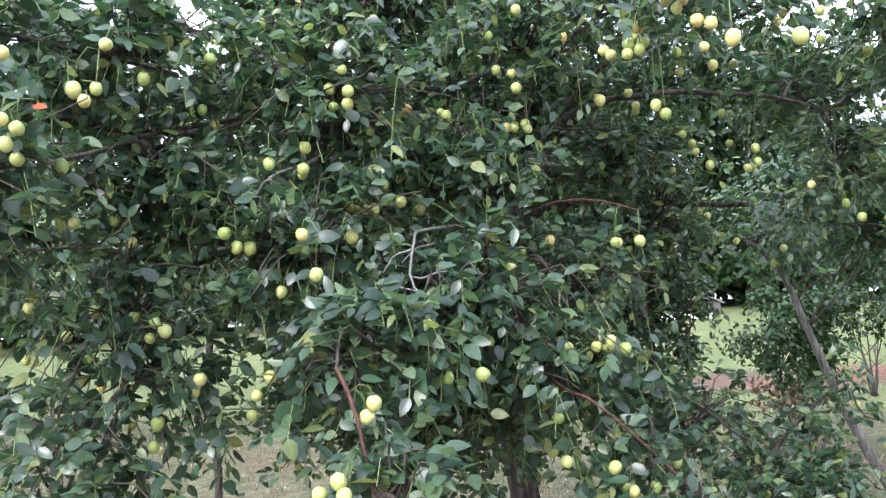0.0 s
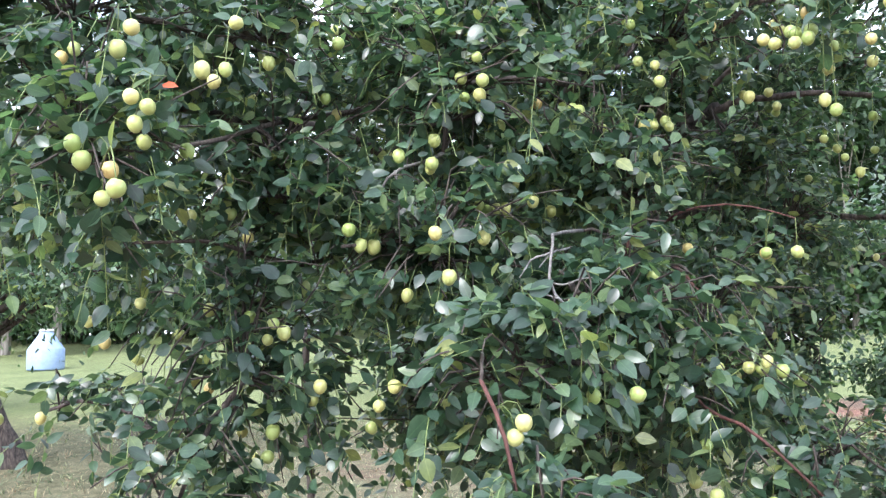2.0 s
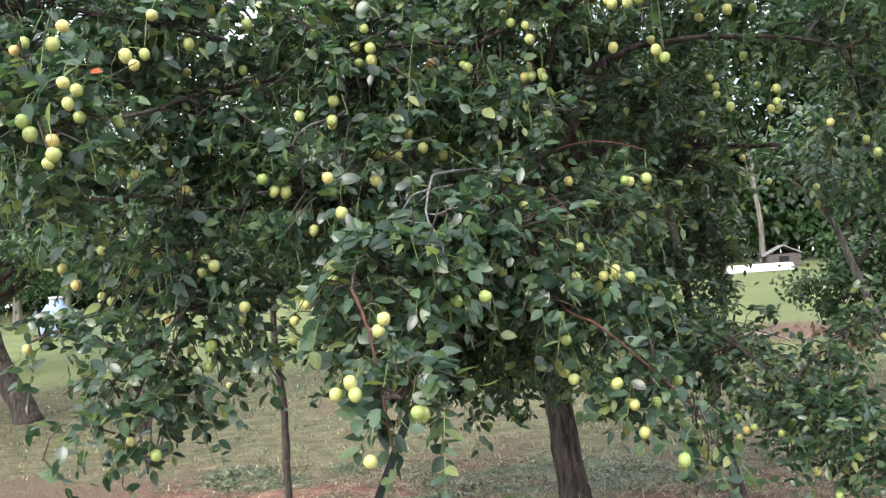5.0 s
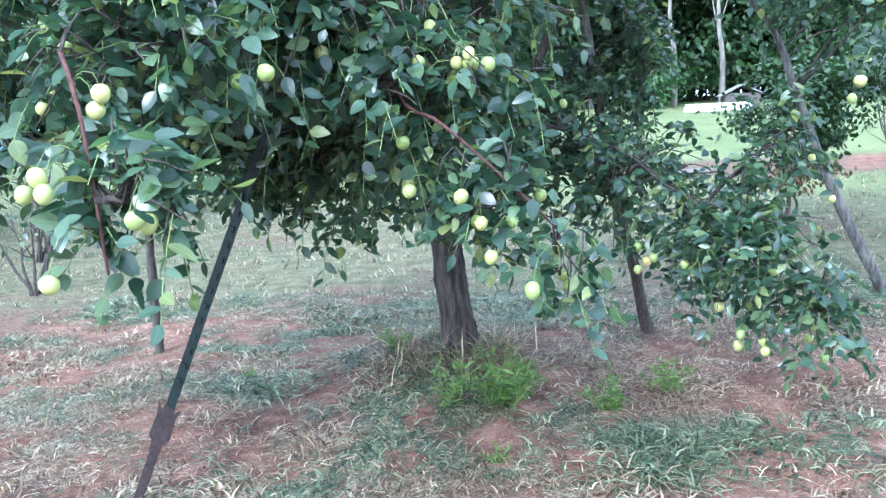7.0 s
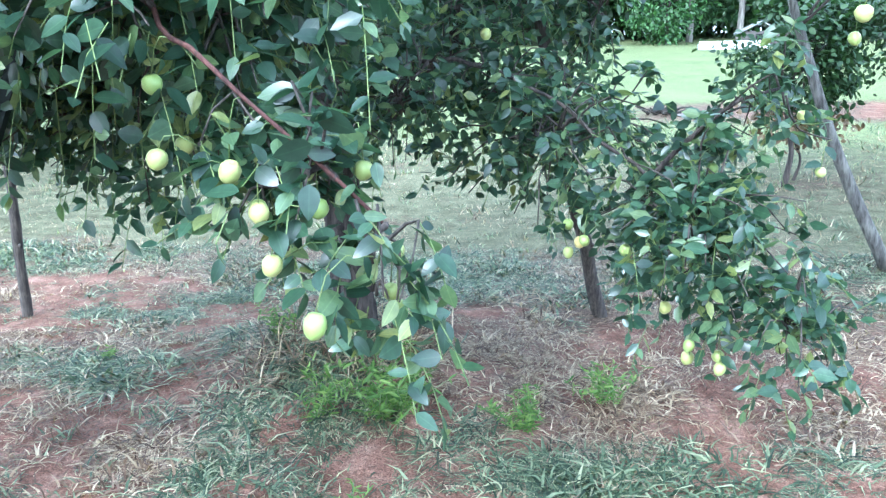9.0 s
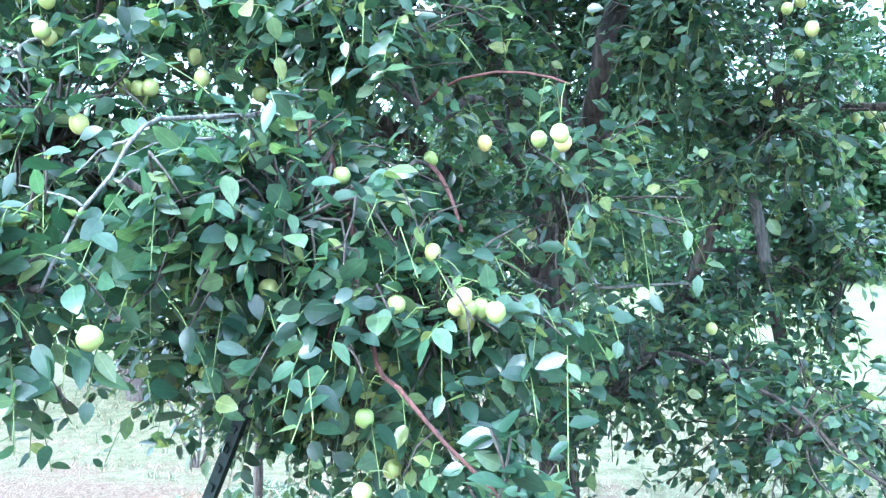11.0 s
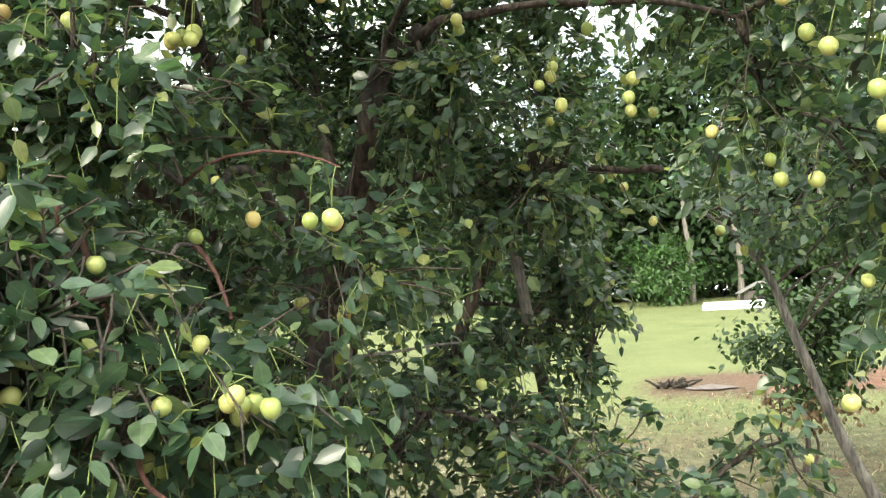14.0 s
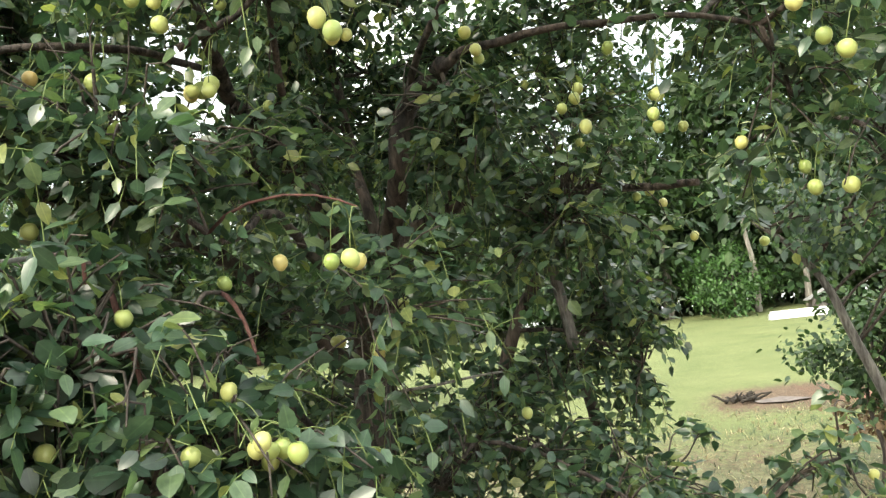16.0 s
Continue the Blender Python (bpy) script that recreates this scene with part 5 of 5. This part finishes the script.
for x, y, h in ((5.0, 32.8, 11.0), (6.6, 32.4, 10.0), (9.6, 32.6, 11.5)):
    leafy_tree("woodland_tree", "tall woodland tree with bare pale lower trunk", "tree", WOOD, (x, y, z_at(x, y) - 0.1),
               [(0, 0, 0), (0.06, 0, 1.6), (-0.08, 0.05, 3.6), (0.1, 0, h * 0.85)], 0.10, [((0, 0, h * 0.74), (2.2, 2.0, h * 0.24), 1.0)], 2200, 0.4, far_leaf_mat, pale_bark_mat, 6)
bush = leafy_tree("woodland_bush", "dense dark green bush at the woodland edge", "bush", "bushes of the woodland edge", (-6.0, 32.5, z_at(-6, 32.5) - 0.1),
                  [(0, 0, 0), (0.05, 0, 0.5), (0.0, 0.05, 1.0), (0.1, 0, 1.5)], 0.06, [((0, 0, 1.3), (2.0, 1.2, 1.2), 1.0)], 1900, 0.25, far_leaf_mat, bark_mat, 3)
for k in range(34):
    x = -52 + k * 3.1 + rng.uniform(-1, 1)
    y = 33.5 + rng.uniform(-1, 1.5)
    copy_thing(bush, pose(x, y, z_at(x, y) - 0.1, 0, 0, rng.uniform(0, 360)) @ Matrix.Scale(rng.uniform(1.0, 1.8), 4))
for k in range(30):
    x, y = -30 + k * 2.4 + rng.uniform(-0.8, 0.8), 38.5 + rng.uniform(-1, 1)
    copy_thing(bush, pose(x, y, z_at(x, y) - 0.1, 0, 0, rng.uniform(0, 360)) @ Matrix.Scale(rng.uniform(1.7, 2.6), 4))
leafy_tree("bright_bush", "bright green leafy bush at the edge of the lawn", "bush", "", (4.1, 31.6, z_at(4.1, 31.6) - 0.1),
           [(0, 0, 0), (0.05, 0, 0.5), (0.0, 0.05, 1.0), (0.1, 0, 1.5)], 0.06, [((0, 0, 1.3), (1.5, 1.0, 1.25), 1.0)], 2600, 0.16, bright_leaf_mat, bark_mat, 6)

# ---- things on the lawn ----


def white_boat(x, y):
    """A long low white hull, upside down."""
    t = thing("boat_hull", "long low white hull lying upside down on lawn", "boat", at=(x, y, z_at(x, y)))
    m = Mesh()
    vs, k, s = [], 13, 9
    for i in range(k):
        u = i / (k - 1)
        w = 0.42 * min(1, 0.45 + 1.6 * u) * (1 if u < 0.85 else 1 - 2.2 * (u - 0.85))
        h = 0.22 * (1 - 0.25 * (1 - u) ** 2)
        for j in range(s):
            a = np.pi * j / (s - 1)
            vs.append(((u - 0.5) * 2.0, -np.cos(a) * w, h * np.sin(a) ** 0.6))
    m.add(vs, [(i * s + j, i * s + j + 1, (i + 1) * s + j + 1, (i + 1) * s + j) for i in range(k - 1) for j in range(s - 1)] + [tuple(range(s)), tuple((k - 1) * s + j for j in range(s))[::-1]])
    part("hull", m, white_mat, t)
    m = Mesh()
    m.box((-0.95, -0.035, 0.14), (0.95, 0.035, 0.24))
    part("keel", m, white_mat, t)
    return t


white_boat(5.7, 28.2)


def shed(x, y):
    t = thing("shed", "small low dark board shed with grey gable roof", "shed", at=(x, y, z_at(x, y)))
    m = Mesh()
    m.box((-0.9, -0.6, 0), (0.9, 0.6, 0.75))
    part("wall", m, shed_mat, t, smooth=False)
    m = Mesh()
    m.box((-0.25, -0.63, 0), (0.25, -0.58, 0.6))
    part("door", m, dark_mat, t, smooth=False)
    for s in (-1, 1):
        m = Mesh()
        v = [(s * 1.1, -0.75, 0.62), (0, -0.75, 1.2), (0, 0.75, 1.2), (s * 1.1, 0.75, 0.62)]
        m.add(v + [(a, b, c + 0.06) for a, b, c in v], [(0, 1, 2, 3), (7, 6, 5, 4), (0, 4, 5, 1), (1, 5, 6, 2), (2, 6, 7, 3), (3, 7, 4, 0)])
        part("roof_slope", m, roof_mat, t, smooth=False)
    return t


shed(6.75, 29.9).scale = (0.62, 0.62, 0.58)


def blue_tank(x, y):
    t = thing("blue_tank", "pale blue plastic tank with conical top on lawn", "tank", at=(x, y, z_at(x, y)))
    m = Mesh()
    m.tube([(0, 0, 0), (0, 0, 0.05), (0, 0, 0.55), (0, 0, 0.6), (0, 0, 0.95), (0, 0, 1.05)], (0.46, 0.48, 0.48, 0.44, 0.2, 0.17), 24)
    part("body", m, blue_mat, t)
    m = Mesh()
    m.tube([(0, 0, 1.04), (0, 0, 1.1)], (0.2, 0.19), 18)
    part("lid", m, white_mat, t, "white lid")


blue_tank(-14.35, 21.4)


def burnt_pile(x, y):
    t = thing("brush_pile", "burnt brush pile with ash on bare clay", "brush pile", at=(x, y, z_at(x, y)))
    for _ in range(26):
        m = Mesh()
        a = np.array((rng.normal(0, 0.11), rng.normal(0, 0.12), rng.uniform(0.01, 0.06)))
        d = np.array((rng.normal(0, 0.11), rng.normal(0, 0.12), rng.uniform(0, 0.11)))
        m.tube(wobble(spline([a, a + d * 0.5, a + d], 6), 0.02), (0.022, 0.01), 7)
        part("branch", m, ash_mat, t)
    m = Mesh()
    ang = np.linspace(0, 2 * np.pi, 22, endpoint=False)
    rr = 0.17 + 0.07 * rng.random(22)
    m.add(np.r_[np.stack([rr * 1.7 * np.cos(ang) + 0.5, rr * np.sin(ang) - 0.1, np.full(22, 0.012)], -1), [(0.5, -0.1, 0.06)]], [(j, (j + 1) % 22, 22) for j in range(22)])
    part("ash", m, plain_material("pale_ash", (0.15, 0.13, 0.12), 0.95, 0, 0.4, 14), t, "pale grey ash")


burnt_pile(2.3, 13.35)

# ---- leaves of the fruit tree ----
P, A, N, L = (np.concatenate([s[i] for s in leaf_sets]) for i in range(4))
W = rng.uniform(0.72, 1.12, len(L))
# leaves make room for the fruit, which hangs free on the open south side
F = np.array(fruit_places)
SIDES_OPEN = (np.array([0.5, -0.2, 1.45]), np.array([1.2, 1.22, 1.55]))
mid_leaf = P + unit(A) * (L * 0.5)[:, None]
keep = np.ones(len(L), bool)
thin = rng.random(len(L))
for toward, reach in zip(SIDES_OPEN, (1.1, 0.75)):
    for k, (f, o) in enumerate(zip(F, unit(toward - F))):
        rel = mid_leaf - f
        s = np.clip(rel @ o, 0, reach if k < charted else 0.3)
        keep &= np.linalg.norm(rel - s[:, None] * o, axis=1) > (0.025 + 0.014 * s if k < charted else 0.02)
# and they stand clear of the bare arms
B = np.array([b for b, _ in bare_pts])
room = np.array([r for _, r in bare_pts])
for toward in SIDES_OPEN:
    for f, o, r in zip(B, unit(toward - B), room):
        rel = mid_leaf - f
        s = np.clip(rel @ o, 0, 1.3)
        keep &= (np.linalg.norm(rel - s[:, None] * o, axis=1) > r + 0.01 * s) | (thin > 0.82)
P, A, N, L, W = P[keep], A[keep], N[keep], L[keep], W[keep]
# the outermost leaves are single objects, the rest one joined mesh
outer = np.argsort(P[:, 1] + 0.02 * rng.random(len(P)))[:300]
single = np.zeros(len(L), bool)
single[outer] = True
unit_leaf = leaf_mesh("leaf", leaf_verts(np.zeros((1, 3)), np.array([[0, 1.0, 0]]), np.array([[0, 0, 1.0]]), np.ones(1), 1.0, True), leaf_single_mat)
for p, a, n, l, w in zip(P[single], A[single], N[single], L[single], W[single]):
    y = Vector(a).normalized()
    z = (Vector(n) - y * Vector(n).dot(y)).normalized()
    x = y.cross(z)
    ob = new("leaf", unit_leaf)
    ob.parent, ob.matrix_parent_inverse = tree, TREE_INV
    ob.matrix_basis = Matrix(((x.x * l * w, y.x * l, z.x * l, p[0]), (x.y * l * w, y.y * l, z.y * l, p[1]), (x.z * l * w, y.z * l, z.z * l, p[2]), (0, 0, 0, 1)))
front = ~single & (P[:, 1] < 2.75)
rest = ~single & ~front
for some, fine in ((front, True), (rest, False)):
    tree_part("foliage", leaf_mesh("foliage", leaf_verts(P[some], A[some], N[some], L[some], W[some], fine), leaf_mat), leaf_mat, "glossy dark green oval leaves on drooping shoots", "stuff")
S = np.concatenate(shoot_sets)
mid_shoot, stay = S.mean(1), np.ones(len(S), bool)
for toward in SIDES_OPEN:
    for f, o in zip(F[:charted], unit(toward - F[:charted])):
        rel = mid_shoot - f
        s = np.clip(rel @ o, 0.03, 0.9)
        stay &= np.linalg.norm(rel - s[:, None] * o, axis=1) > 0.022 + 0.014 * s
    for f, o, r in zip(B, unit(toward - B), room):
        rel = mid_shoot - f
        s = np.clip(rel @ o, 0, 0.9)
        stay &= np.linalg.norm(rel - s[:, None] * o, axis=1) > r
S = S[stay]
shoot_me = bpy.data.meshes.new("leaf_shoot")
nS = len(S)
fS = (np.array([[0, 1, 4, 3], [1, 2, 5, 4], [2, 0, 3, 5]])[None] + 6 * np.arange(nS)[:, None, None]).reshape(-1, 4)
shoot_me.vertices.add(nS * 6)
shoot_me.vertices.foreach_set("co", S.astype(np.float32).ravel())
shoot_me.loops.add(fS.size)
shoot_me.loops.foreach_set("vertex_index", fS.astype(np.int32).ravel())
shoot_me.polygons.add(len(fS))
shoot_me.polygons.foreach_set("loop_start", (4 * np.arange(len(fS))).astype(np.int32))
shoot_me.materials.append(shoot_mat)
shoot_me.update(calc_edges=True)
tree_part("leaf_shoot", shoot_me, shoot_mat, "thin yellow-green leaf shoots", "stuff")
tree_part("fruit_stalk", shoots_mesh, shoot_mat, "thin green fruit stalks", "stuff")
tree_part("twig", twigs_mesh, twig_mat, "thin brown twigs", "stuff")
red_leaf = leaf_mesh("red_leaf", leaf_verts(np.array([[-0.848, 1.855, 2.07]]), np.array([[1.0, -0.1, -0.15]]), np.array([[0, -0.8, 0.6]]), np.array([0.04])), red_leaf_mat)
tree_part("leaf", red_leaf, red_leaf_mat, "single orange-red leaf")
